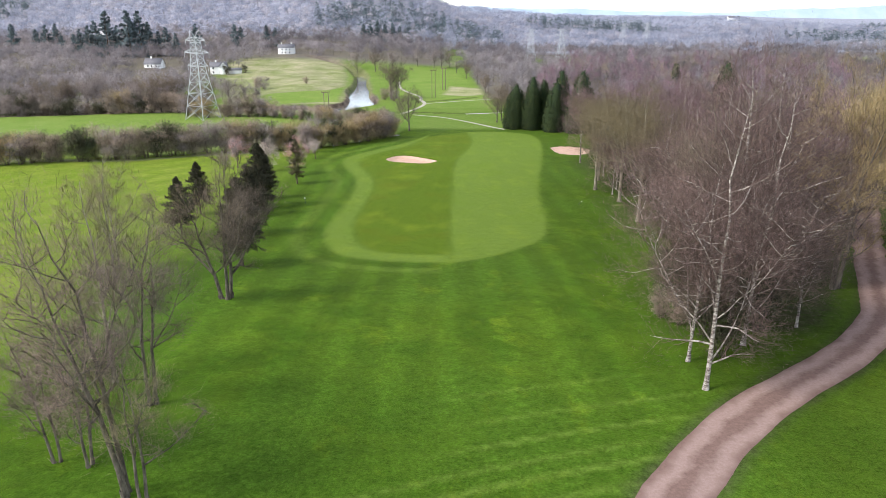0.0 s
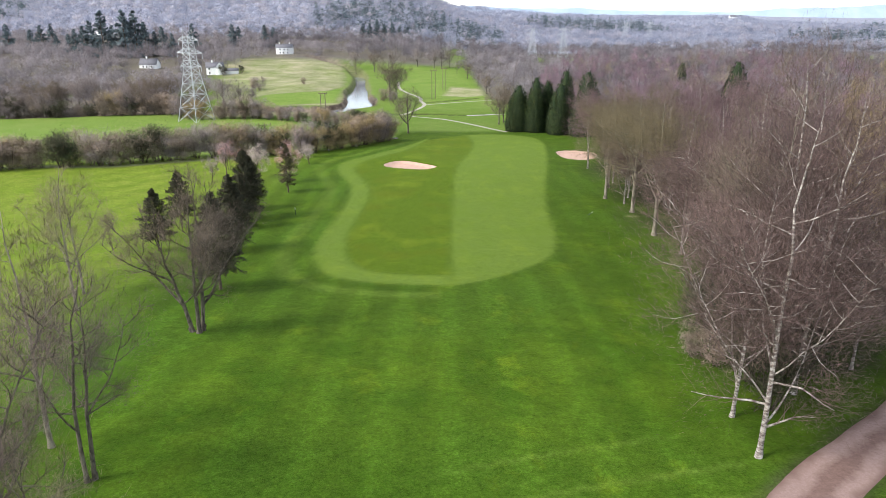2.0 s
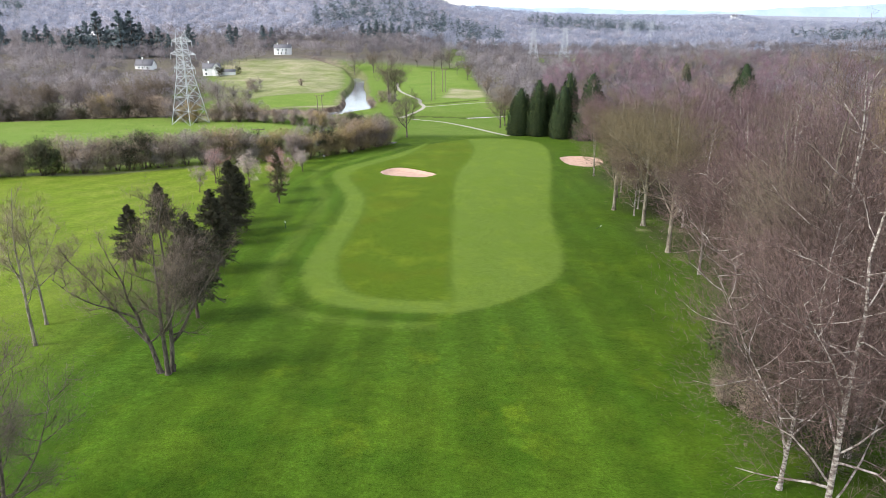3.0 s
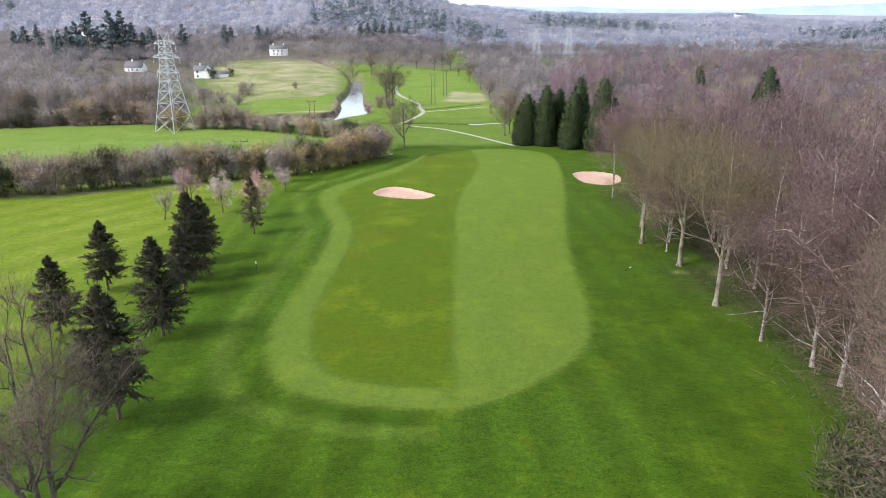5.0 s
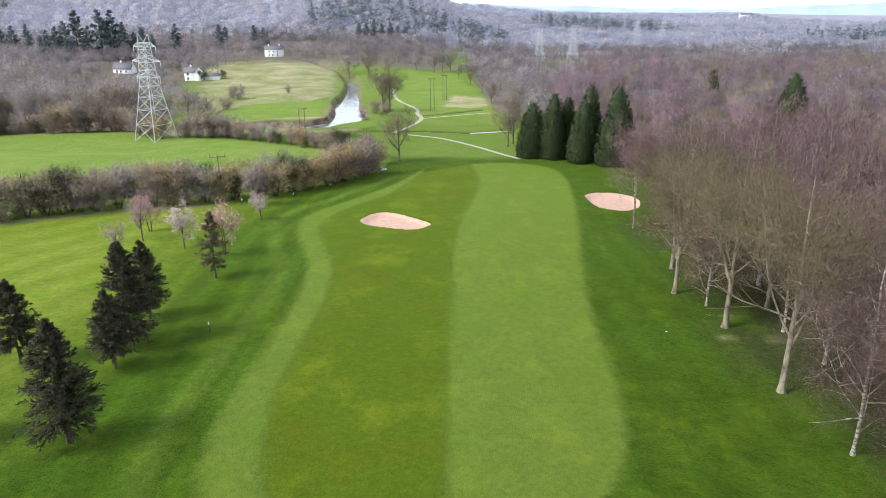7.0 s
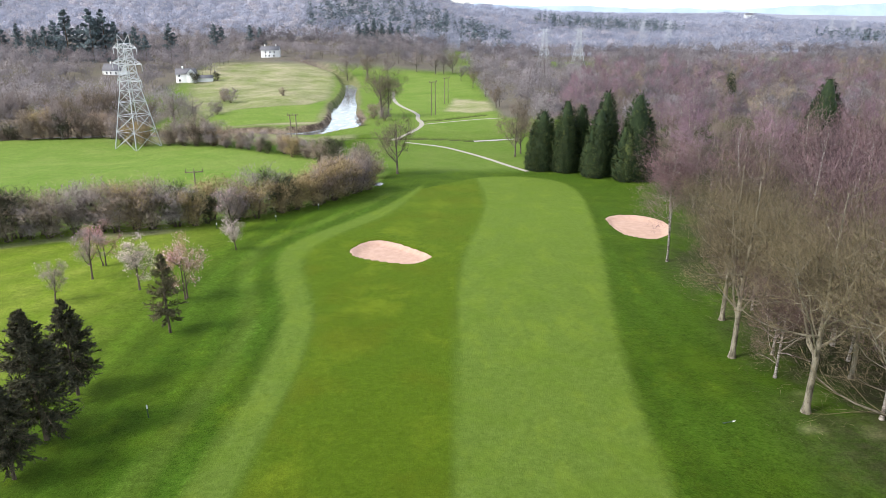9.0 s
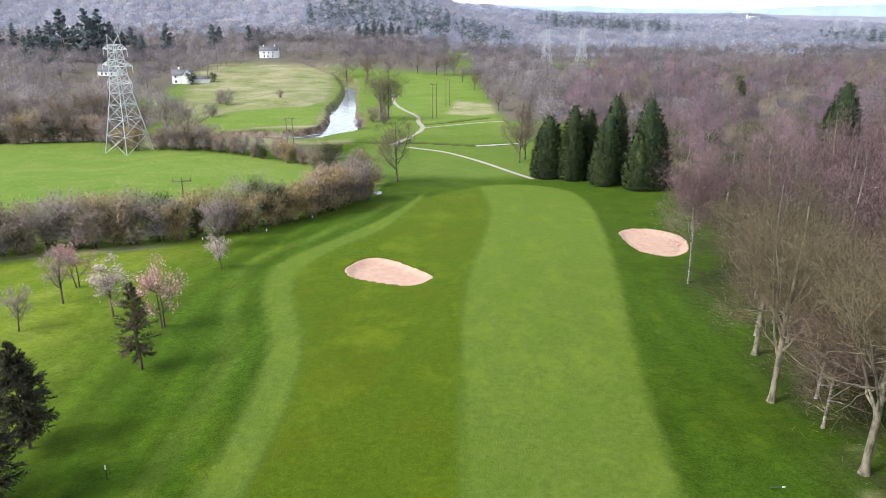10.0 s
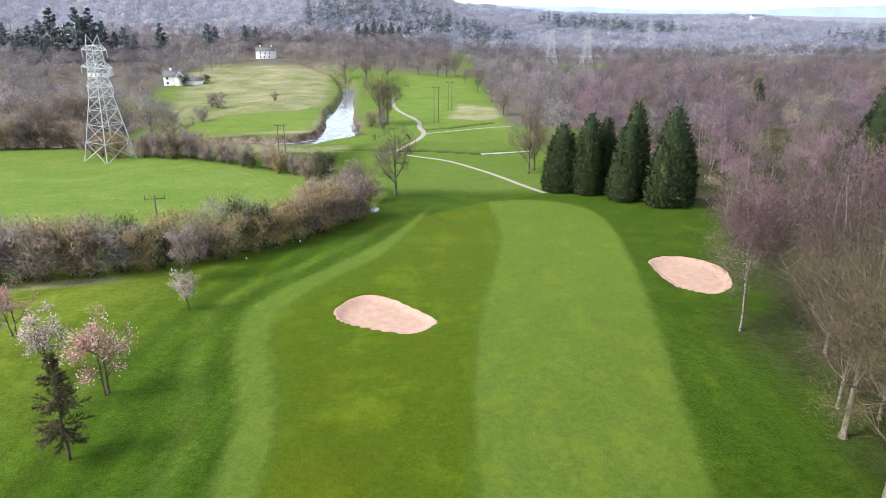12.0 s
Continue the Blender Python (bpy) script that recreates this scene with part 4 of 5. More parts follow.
def cypress_meshes(seed, h, r):
    """A dense, upright cypress: several spires of drooping sprays round a dark inner body."""
    rng = np.random.default_rng(seed)
    prof = lambda s: np.interp(s, [0, 0.06, 0.28, 0.6, 0.85, 1.0], [0.66, 0.88, 1.0, 0.80, 0.46, 0.04])
    spires = [(0.0, 0.0, 0.80 * r, h)]
    for i in range(9):
        az, off = i * 2.399 + rng.uniform(-0.4, 0.4), rng.uniform(0.34, 0.62) * r
        spires.append((math.cos(az) * off, math.sin(az) * off, r * rng.uniform(0.36, 0.52), h * rng.uniform(0.45, 0.86) * (1.15 - 0.45 * off / r)))
    c, core = Soup(), Soup()
    k, m = 12, 12
    for j, (ox, oy, sr, sh) in enumerate(spires):
        n = int(2600 * (sr * sh) / (0.8 * r * h)) + 200
        s = 1 - np.sqrt(rng.uniform(0.0, 1, n)) * 0.995
        az = rng.uniform(0, 2 * np.pi, n)
        lump = 1 + 0.16 * np.sin(3 * az + 9 * s + seed + j) * np.sin(13 * s + 2 * az) + 0.12 * np.sin(5 * az + 27 * s + j)
        rr = sr * prof(s) * lump * rng.uniform(0.80, 1.08, n)
        a = np.stack([ox + np.cos(az) * rr, oy + np.sin(az) * rr, sh * s * 0.97 + 0.1], 1)
        out = np.stack([np.cos(az), np.sin(az), 0.35 + 0 * az], 1)
        far = np.stack([a[:, 0], a[:, 1], 0.25 * r + 0 * az], 1)
        out = unit(unit(out) + 0.8 * unit(far))
        way = unit(np.stack([np.cos(az) * 0.75, np.sin(az) * 0.75, 0 * az + 0.55], 1) + 0.38 * rng.normal(size=(n, 3)))
        c.blades(a, a + way * rng.uniform(0.35, 0.95, (n, 1)), rng.uniform(0.16, 0.34, n), rng, out, True)
        l3, _, _ = offshoots(rng, np.stack([a, a + way * 0.7], 1), 2, 0.42, 0.1, 0.9, 0.8, 0.05, 2)
        c.blades(l3[:, 0], l3[:, 1], 0.15, rng, np.repeat(out, 2, axis=0), True)
        S, A = np.meshgrid(np.linspace(0, 0.96, k), np.linspace(0, 2 * np.pi, m, endpoint=False), indexing="ij")
        R_ = 0.78 * sr * prof(S) * (1 + 0.16 * np.sin(3 * A + 9 * S + seed + j) * np.sin(13 * S + 2 * A))
        i = np.arange(k - 1)[:, None] * m + np.arange(m)[None]
        i2 = np.arange(k - 1)[:, None] * m + (np.arange(m)[None] + 1) % m
        core.add(np.stack([ox + np.cos(A) * R_, oy + np.sin(A) * R_, sh * S * 0.97 + 0.1], -1), np.stack([i, i2, i2 + m, i + m], -1).reshape(-1, 4))
    t = Soup()
    t.tubes(np.array([[(0, 0, -0.2), (0, 0, h * 0.4), (0, 0, h * 0.9)]]), 0.28, 0.04, 7)
    return [t.mesh("trunk", BROWN_BARK, True), core.mesh("inner_foliage", CYPRESS, True), c.mesh("crown", CYPRESS)]


FIRS = [spruce_meshes(101, 8.5, 2.9, bare=0.20, whorls=20, per=9, sprays=6), spruce_meshes(102, 7.6, 2.6, bare=0.27, whorls=17, per=9, sprays=6), spruce_meshes(103, 7.4, 2.1, bare=0.24, whorls=13, per=6, mat=OPEN_SPRUCE, sprays=4)]


# ---------------------------------------------------------------- trees by the start, left of the fairway
BARE = "bare broad-crowned tree with several grey stems on mown grass"
for x, y, k, turn, size, lab in ((-18.2, 53.5, 0, 40, 1.0, BARE), (-13.8, 25.2, 1, 120, 1.0, "tall bare tree with dark purplish twigs in the rough"), (-12.9, 24.6, 3, 10, 1.0, "low bushy bare tree with pale lichened twigs"), (-16.6, 27.4, 2, 80, 1.0, "leaning multi-stemmed bare tree on the grass"),
                                 (-18.3, 27.7, 2, 200, 0.9, "bare purple-twigged tree with several stems"), (-29.8, 58.5, 4, 0, 0.9, "slender pale-stemmed bare tree on the grass"), (-16.2, 33.6, 1, 240, 0.82, "bare purple-twigged tree behind the front bushes"), (-19.6, 36.5, 4, 130, 0.92, "slender bare tree with lichened twigs"), (-31.5, 63.0, 4, 220, 0.8, "slender pale-stemmed bare tree on the grass")):
    stand("bare_tree", LEFT_TREE[k], x, y, turn, size, lab, group="bare trees by the rough")

SPR = "dark green spruce with drooping boughs on the grass"
for x, y, k, size, turn in ((-20.1, 64.8, 1, 1.15, 0), (-23.1, 79.3, 0, 1.0, 50), (-31.3, 79.0, 1, 0.9, 70), (-33.3, 91.4, 1, 0.92, 90), (-25.8, 94.7, 0, 1.08, 130), (-26.8, 100.9, 1, 0.98, 200), (-25.2, 90.3, 1, 0.86, 20)):
    stand("spruce_tree", FIRS[k], x, y, turn, size, SPR, group="spruces by the rough")
stand("spruce_tree", FIRS[2], -24.2, 112.0, 0, 1.0, "slim open young spruce among cherry trees", group="spruces by the rough")

for x, y, k, size, turn, lab in ((-31.4, 122.5, 0, 1.05, 0, "small cherry tree in pale pink blossom"), (-25.7, 120.2, 1, 1.25, 60, "young cherry tree with russet-pink buds"), (-38.0, 125.8, 2, 1.05, 100, "spreading nearly bare cherry tree on the grass"),
                                 (-38.9, 130.6, 1, 1.0, 20, "small cherry tree in pink blossom"), (-25.6, 137.2, 0, 0.8, 140, "little cherry tree in pale blossom"), (-38.5, 119.2, 2, 0.8, 10, "slender bare sapling with a pale trunk"),
                                 (-28.6, 146.5, 2, 1.2, 200, "bare greyish cherry tree beside the hedge"), (-40.5, 148.0, 2, 1.25, 250, "spreading bare tree before the hedge")):
    stand("cherry_tree", CHERRY[k], x, y, turn, size, lab, group="cherry trees on the lawn")

# ---------------------------------------------------------------- hedge between the course and the river field
rng = np.random.default_rng(7)
hx = np.array([-100, -63.4, -50.6, -34.8, -25.2, -18.9, -13.3])
hy = np.array([122, 134.5, 142.3, 148.5, 155.4, 165.6, 177.8])
s = np.concatenate([[0], np.cumsum(np.hypot(np.diff(hx), np.diff(hy)))])
for row, gap in ((1.8, 2.5), (4.6, 3.6)):
    for q in np.arange(0, s[-1], gap):
        q = q + rng.uniform(-0.8, 0.8)
        x, y = np.interp(q, s, hx) + rng.uniform(-0.5, 0.5), np.interp(q, s, hy) + row + rng.uniform(-0.7, 0.7)
        k = int(rng.choice(4, p=(0.44, 0.18, 0.18, 0.20)))
        stand("hedge_shrub", SHRUB[k], x, y, rng.uniform(0, 360), rng.uniform(0.85, 1.3), ("brown leafless hedge shrub at the field's edge", "grey leafless hedge shrub at the field's edge", "tan willow shrub in the hedge", "dark evergreen shrub in the hedge")[k], "shrub", "hedge shrubs")

# ---------------------------------------------------------------- bushes and trees along the river
for x, y, k, size in ((-29, 213, 0, 1.0), (-25, 210, 3, 0.95), (-36, 224, 0, 0.8), (-33, 221, 1, 0.8), (-41, 229, 0, 0.9), (-47, 232, 1, 0.9), (-53, 235, 0, 0.85), (-58, 238, 0, 1.0), (-62, 240, 1, 1.3), (-67, 241, 0, 1.4), (-71, 243, 1, 1.3),
                      (-64, 244, 0, 1.2), (-76, 245, 0, 1.1), (-83, 246, 2, 1.25), (-88, 248, 2, 1.1), (-92, 252, 1, 1.3), (-17, 200, 0, 1.1), (-19, 197, 1, 1.0), (-14, 192, 0, 0.9), (-20, 190, 1, 0.9), (-16, 184, 0, 0.9), (-22, 184, 0, 1.0),
                      (-27, 276, 1, 0.6), (-24, 290, 0, 0.9), (-20, 286, 1, 0.8), (-22, 300, 0, 0.9), (-84, 330, 1, 1.1), (-88, 334, 0, 0.9), (-66, 341, 0, 0.6), (-80, 300, 1, 0.9), (-120, 395, 3, 1.0), (-112, 402, 3, 0.8)):
    stand("river_bush", SHRUB[k], x, y, x * 37 % 360, size, "leafless bush near the river bank", "shrub", "river bushes")
rng = np.random.default_rng(19)
for x in np.arange(-205, -24, 3.6):
    y = np.interp(x, [-400, -115, -100, -60, -27], [230, 255, 258, 236, 213]) + rng.uniform(1.5, 5.0)
    big = x < -92
    x, k = x + rng.uniform(-1, 1), int(rng.choice(4, p=(0.5, 0.3, 0.06, 0.14)))
    if abs(x + 84) < 5:
        continue
    stand("river_bush", SHRUB[k], x, y, rng.uniform(0, 360), rng.uniform(1.1, 1.7) if big else rng.uniform(0.55, 1.0), "dense leafless bush along the field's river side", "shrub", "river bushes")
for x, y, k, size, lab in ((-9.6, 196.8, 0, 1.0, "lone bare tree at the end of the fairway"), (-21.7, 294, 0, 1.35, "large bare riverside willow with spreading limbs"), (-19.5, 297, 0, 1.2, "bare riverside tree leaning over the bank"), (17.2, 221, 0, 0.9, "slender bare tree beside the path"), (19, 226, 0, 0.85, "bare brown tree beside the path"),
                           (22, 217, 0, 0.8, "bare brown tree behind the cypresses"), (-16.2, 454, 1, 1.0, "round bare tree on the far green"), (-5.6, 448, 1, 1.05, "round bare tree on the far green"), (-1, 452, 1, 1.0, "round bare tree on the far green"), (4, 456, 0, 0.9, "bare tree on the far green"),
                           (22, 262, 0, 0.75, "bare tree at the far green's edge"), (25, 272, 1, 0.8, "bare grey tree at the far green's edge"), (19, 316, 0, 0.7, "bare tree at the far green's edge"), (17, 352, 1, 0.75, "bare grey tree at the far green's edge"), (13, 388, 0, 0.8, "bare tree at the far green's edge"), (8, 420, 1, 0.7, "bare grey tree at the far green's edge"), (28, 244, 1, 0.7, "bare grey tree at the far green's edge"),
                           (-78, 256, 1, 1.2, "large grey bare tree by the river"), (-73, 258, 1, 1.0, "large grey bare tree by the river"), (-40, 420, 0, 1.0, "bare tree on the river bank"), (-52, 430, 1, 1.1, "bare tree on the river bank"), (-30, 425, 1, 1.0, "bare tree on the river bank")):
    stand("bare_tree", MID_TREE[k], x, y, x * 51 % 360, size, lab, group="bare trees by the river")
rng = np.random.default_rng(17)
for i in range(62):
    x = rng.uniform(-230, -88) if i < 46 else rng.uniform(-150, -92)
    y = 256 + 0.07 * (-100 - x) * -1 + rng.uniform(2, 34) - 0.12 * (-100 - x)
    k = int(rng.integers(0, 2))
    stand("bare_tree", MID_TREE[k], x, y, rng.uniform(0, 360), rng.uniform(0.6, 1.05) if i < 46 else rng.uniform(0.9, 1.2), "grey-brown bare tree in the riverside belt", group="riverside belt")

# ---------------------------------------------------------------- cypresses
for i, (x, y, h, r) in enumerate(((21.0, 201.5, 13.3, 3.3), (25.6, 199.5, 15.8, 2.9), (31.5, 194.5, 14.2, 3.5), (33.5, 198.5, 17.6, 3.0), (37.4, 189.0, 17.6, 4.0), (29.0, 202.0, 14.5, 2.2))):
    stand("cypress_tree", cypress_meshes(111 + i, h, r), x, y, 0, 1.0, "tall dense dark green cypress standing in a row", group="cypress row")

for x, y, h, r in ((85, 212, 20.0, 4.4), (98, 299, 15, 2.6)):
    stand("evergreen_tree", cypress_meshes(int(x), h, r), x, y, 0, 1.0, "dark evergreen tree standing above the bare wood", group="evergreens in the wood")

# ---------------------------------------------------------------- the wood on the right
for x, y, k, size, turn in ((15.4, 35.6, 0, 0.97, 30), (15.8, 39.8, 1, 0.78, 80), (25.9, 46.0, 2, 0.68, 200), (21.5, 47.0, 1, 1.16, 250), (20.5, 42.5, 0, 1.0, 300), (28.5, 60.0, 2, 1.16, 40), (27.3, 64.5, 0, 1.05, 100), (27.4, 72.9, 1, 0.98, 170), (25.9, 78.0, 0, 0.86, 60), (27.6, 69.6, 2, 0.95, 20)):
    stand("birch_tree", NEAR_BIRCH[k], x, y, turn, size, "bare white-stemmed birch with purple-brown twigs at the wood's edge", group="birches at the wood's edge")
for x, y, size, turn in ((22.6, 53.0, 1.04, 10), (24.6, 58.5, 0.95, 130)):
    stand("wood_tree", NEAR_BROWN[0], x, y, turn, size, "bare brown-twigged tree at the wood's edge", group="brown trees at the wood's edge")
for x, y, k, size, turn in ((25.4, 86.3, 0, 1.06, 0), (25.9, 98.2, 1, 1.03, 70), (24.2, 107.0, 0, 0.98, 150), (26.4, 115.0, 1, 0.95, 220)):
    stand("edge_tree", EDGE_TREE[k], x, y, turn, size, "tall bare tree with a pale straight trunk at the wood's edge", group="pale trees at the wood's edge")
for x, y, size in ((26.1, 103.4, 0.72), (27.7, 107.5, 0.75), (30.2, 117.3, 0.8), (28.1, 118.9, 0.8), (33.8, 109.7, 0.85), (33.4, 106.4, 0.8), (26.8, 132.9, 0.98), (32, 128, 0.95)):
    stand("birch_tree", EDGE_BIRCH[0] if y > 130 else NEAR_BIRCH[int(x * 10) % 3], x, y, (x * 77 + (150 if y > 120 else 0)) % 360, size, "slender bare white-stemmed birch inside the wood", group="birches at the wood's edge")
for x, y, size, turn in ((34.6, 56.5, 1.1, 0), (46.5, 76.0, 1.08, 90), (50.5, 66.0, 1.0, 200)):
    stand("tan_tree", TAN_TREE[0], x, y, turn, size, "tall bare tan-twigged tree beside the gravel track", group="tan trees")
for x, y, size in ((20.0, 51.0, 1.0), (22.6, 45.6, 1.0), (18.6, 44.5, 0.8), (24.4, 49.6, 1.1), (18.2, 40.6, 0.7)):
    stand("holly_bush", SHRUB[3], x, y, x * 90 % 360, size, "dark evergreen bush under the birches", "shrub", "evergreen bushes under the birches")

rng = np.random.default_rng(23)
placed = [(25.4, 86.3), (25.9, 98.2), (24.2, 107.0), (26.4, 115.0), (26.8, 104.0), (29.2, 111.2), (29.5, 116.8), (26.8, 132.7), (32, 128), (24.2, 64.8), (27, 73.2), (26.9, 80), (15.4, 35.6), (15.5, 39.5), (25.9, 46), (30.7, 51.8), (21.5, 47), (20.5, 42.5), (24, 54), (35, 56.5), (46.5, 76), (50.5, 66), (37.4, 189), (31.5, 194.5), (33.5, 198.5), (29, 202), (85, 212), (82, 205), (79, 197), (76.5, 190)]
far_wood = []
for i in range(9000):
    x, y = rng.uniform(20, 230), rng.uniform(46, 420)
    if x < wood_edge(y) + 1.0 or x > 30 + 0.72 * y or float(to_line(np.array(x), np.array(y), TRACK)) < 3.2:
        continue
    if 0 < (x - 28.6) / 9 < 1 and abs(y - 150) < 9:
        continue
    gap = 4.6 if y < 130 else (7.6 if y < 210 else 9.0)
    if any((x - a) ** 2 + (y - b) ** 2 < gap * gap for a, b in placed):
        continue
    placed.append((x, y))
    depth = x - float(wood_edge(y))
    if y < 170 and depth < 30:
        pick = rng.uniform()
        if pick < 0.68:
            stand("birch_tree", WOOD_BIRCH[int(rng.integers(0, 3))], x, y, rng.uniform(0, 360), rng.uniform(0.80, 1.06), "bare birch with purple twigs in the wood", group="birches in the wood")
        else:
            stand("wood_tree", WOOD_BROWN[int(rng.integers(0, 2))], x, y, rng.uniform(0, 360), rng.uniform(0.8, 1.05), "bare brown-twigged tree in the wood", group="brown trees in the wood")
    else:
        far_wood.append((x, y, rng.uniform(0.55, 1.2), rng.uniform(0.8, 1.35)))


for x, y, k, size in ((19.6, 55.0, 3, 0.85), (18.8, 49.5, 3, 0.9), (17.6, 46.8, 0, 0.45), (16.8, 48.6, 0, 0.45)):
    stand("undergrowth_bush", SHRUB[k], x, y, x * 70 % 360, size, "dark evergreen bush at the wood's edge" if k == 3 else "low leafless bush at the wood's edge", "shrub", "undergrowth at the wood's edge")


# ---------------------------------------------------------------- woods that nobody could count
def scatter_wood(name, trees, mat, bark, label, per, blade, seed, cone=False, limbs=0):
    """Many small trees in one mesh: a stem and a loose crown of twigs each."""
    rng = np.random.default_rng(seed)
    tr = np.array(trees)
    base = np.stack([tr[:, 0], tr[:, 1], land(tr[:, 0], tr[:, 1]) - 0.2], 1)
    h, r = tr[:, 2], tr[:, 3]
    out, stems = Soup(), Soup()
    top = base + np.stack([0.04 * h * rng.normal(size=len(h)), 0.04 * h * rng.normal(size=len(h)), h * 0.9], 1)
    stems.tubes(np.stack([base, base * 0.4 + top * 0.6], 1), h * 0.012, h * 0.004, 3)
    if limbs:
        l_, _, _ = offshoots(rng, np.stack([base, top], 1), limbs, h * 0.30, 0.35, 0.95, 0.8, 0.5, 3)
        stems.tubes(l_, 0.075, 0.03, 3)
    i = np.repeat(np.arange(len(tr)), per)
    n = len(i)
    size = blade[0] * rng.uniform(0.6, 1.3, n)
    wide = blade[1] * rng.uniform(0.6, 1.3, n)
    if cone:
        s = 1 - np.sqrt(rng.uniform(0, 1, n))
        az = rng.uniform(0, 2 * np.pi, n)
        rr = r[i] * (1 - s) * rng.uniform(0.5, 1, n) * (0.75 + 0.35 * np.sin(s * 40 + i))
        a = base[i] + np.stack([np.cos(az) * rr, np.sin(az) * rr, h[i] * (0.08 + 0.90 * s)], 1)
        out_ = np.stack([np.cos(az), np.sin(az), 0.45 + 0 * az], 1)
        way = unit(np.stack([np.cos(az), np.sin(az), -0.1 + 0 * az], 1) + 0.3 * rng.normal(size=(n, 3)))
        out.blades(a, a + way * size[:, None], wide, rng, out_, True)
        own = np.repeat(i, 3)
    else:
        # each crown is a few rounded boughs of twigs
        heads = 6
        hd = unit(rng.normal(size=(len(tr), heads, 3)) * np.array([1, 1, 0.8]))
        hd[:, 0] = (0, 0, 0.75)
        mids = hd * np.stack([r, r, h * 0.36], 1)[:, None] * rng.uniform(0.45, 0.75, (len(tr), heads, 1))
        j = rng.integers(0, heads, n)
        d = unit(rng.normal(size=(n, 3)))
        rad = rng.uniform(0.15, 1, n) ** 0.4 * rng.uniform(0.38, 0.52, (len(tr), heads))[i, j]
        off = mids[i, j] + d * np.stack([r[i], r[i], h[i] * 0.36], 1) * rad[:, None] * 1.15
        a = base[i] + off + np.stack([0 * h[i], 0 * h[i], h[i] * 0.55], 1)
        a[:, 2] = np.maximum(a[:, 2], base[i, 2] + 0.3)
        out_ = unit(0.6 * d + 0.8 * unit(off / np.stack([r[i], r[i], h[i] * 0.45], 1)) + np.array([0, 0, 0.25]))
        way = unit(np.cross(d, rng.normal(size=d.shape)) + np.array([0, 0, 0.4]) + 0.5 * d)
        out.blades(a - way * size[:, None] * 0.5, a + way * size[:, None] * 0.5, wide, rng, out_, True, 0.15)
        own = np.repeat(i, 3)
    ob = thing(name, pose(0, 0, 0), label, "wood", kind="stuff")
    part("stems", stems.mesh("stems", bark), ob)
    me = out.mesh("crowns", mat)
    grove = 0.5 + 0.5 * np.sin(tr[:, 0] * 0.045 + 1.1 + 1.5 * np.sin(tr[:, 1] * 0.021)) * np.sin(tr[:, 1] * 0.034 + 0.7)
    hue = 0.5 * grove + 0.499 * rng.uniform(0, 1, len(tr))
    tone = me.attributes.new("tone", "FLOAT", "POINT")
    tone.data.foreach_set("value", hue[own].astype(np.float32))
    part("crowns", me, ob)


far_wood = np.array(far_wood)
pick = np.random.default_rng(3).uniform(size=len(far_wood))
def plant_wood(name, trees, kinds, label, seed):
    """A wood of small branching trees, joined: stems in one mesh, crowns in another."""
    rng = np.random.default_rng(seed)
    ob = thing(name, pose(0, 0, 0), label, "wood", kind="stuff")
    tr = np.array(trees)
    hue = 0.45 * (0.5 + 0.5 * np.sin(tr[:, 0] * 0.09 + 1.5 * np.sin(tr[:, 1] * 0.05)) * np.sin(tr[:, 1] * 0.07)) + 0.549 * rng.uniform(size=len(tr))
    for which, word in ((0, "stems"), (1, "crowns")):
        out, tones = Soup(), []
        for n, (x, y, h, r) in enumerate(trees):
            me = kinds[n % len(kinds)][which]
            v = np.empty(len(me.vertices) * 3, np.float32)
            me.vertices.foreach_get("co", v)
            v = v.reshape(-1, 3) * np.array([r, r, h])
            turn = n * 2.399
            v = np.stack([v[:, 0] * math.cos(turn) - v[:, 1] * math.sin(turn), v[:, 0] * math.sin(turn) + v[:, 1] * math.cos(turn), v[:, 2]], 1)
            f = np.empty(len(me.loops), np.int32)
            me.loops.foreach_get("vertex_index", f)
            out.add(v + np.array([x, y, G(x, y) - 0.1]), f.reshape(-1, 3 if which else 4), unit(open_to(v, np.array([0, 0, 5.0 * h])) + 0.10 * rng.normal(size=v.shape)) if which else None)
            tones.append(np.full(len(v), hue[n]))
        m = out.mesh(word, kinds[0][which].materials[0], which == 0)
        tone = m.attributes.new("tone", "FLOAT", "POINT")
        tone.data.foreach_set("value", np.concatenate(tones).astype(np.float32))
        part(word, m, ob)


def far_tree(seed, bark, twigs, droop):
    return tree_meshes(seed, 14, 0.25, crown=0.16, radius=0.16, leaders=3, limbs=20, n2=3, n3=3, fuzz=2100, loose=0.55, width=0.075, twig=0.55, rise=0.7, lift=0.25, droop=droop, profile=(0.75, 1.0, 0.5), bark=bark, twigs=twigs, sides=4, stout=2.2)


plant_wood("birch_wood", far_wood[pick < 0.64], [far_tree(201 + i, BIRCH_BARK, PURPLE_TWIG, -0.1) for i in range(3)], "purple-brown leafless birch wood", 5)
plant_wood("mixed_wood", far_wood[pick >= 0.64], [far_tree(211 + i, PALE_BARK, MIXED_TWIG, 0.0) for i in range(3)], "brown leafless mixed wood", 6)


def hill_spots(gap, seed, test, h, r, near, far, keep=1.0):
    """Spots for trees, evenly strewn between two distances."""
    rng = np.random.default_rng(seed)
    out = []
    y = near
    while y < far:
        for x in np.arange(-0.70 * y, 0.70 * y, gap):
            a, b = x + rng.uniform(-0.5, 0.5) * gap, y + rng.uniform(-0.5, 0.5) * gap
            if rng.uniform() < keep and test(a, b):
                out.append((a, b, rng.uniform(*h), rng.uniform(*r)))
        y += gap
    return out


HOUSES = [(-126, 400), (-112, 514), (-170, 420), (-300, 640), (537, 1345)]


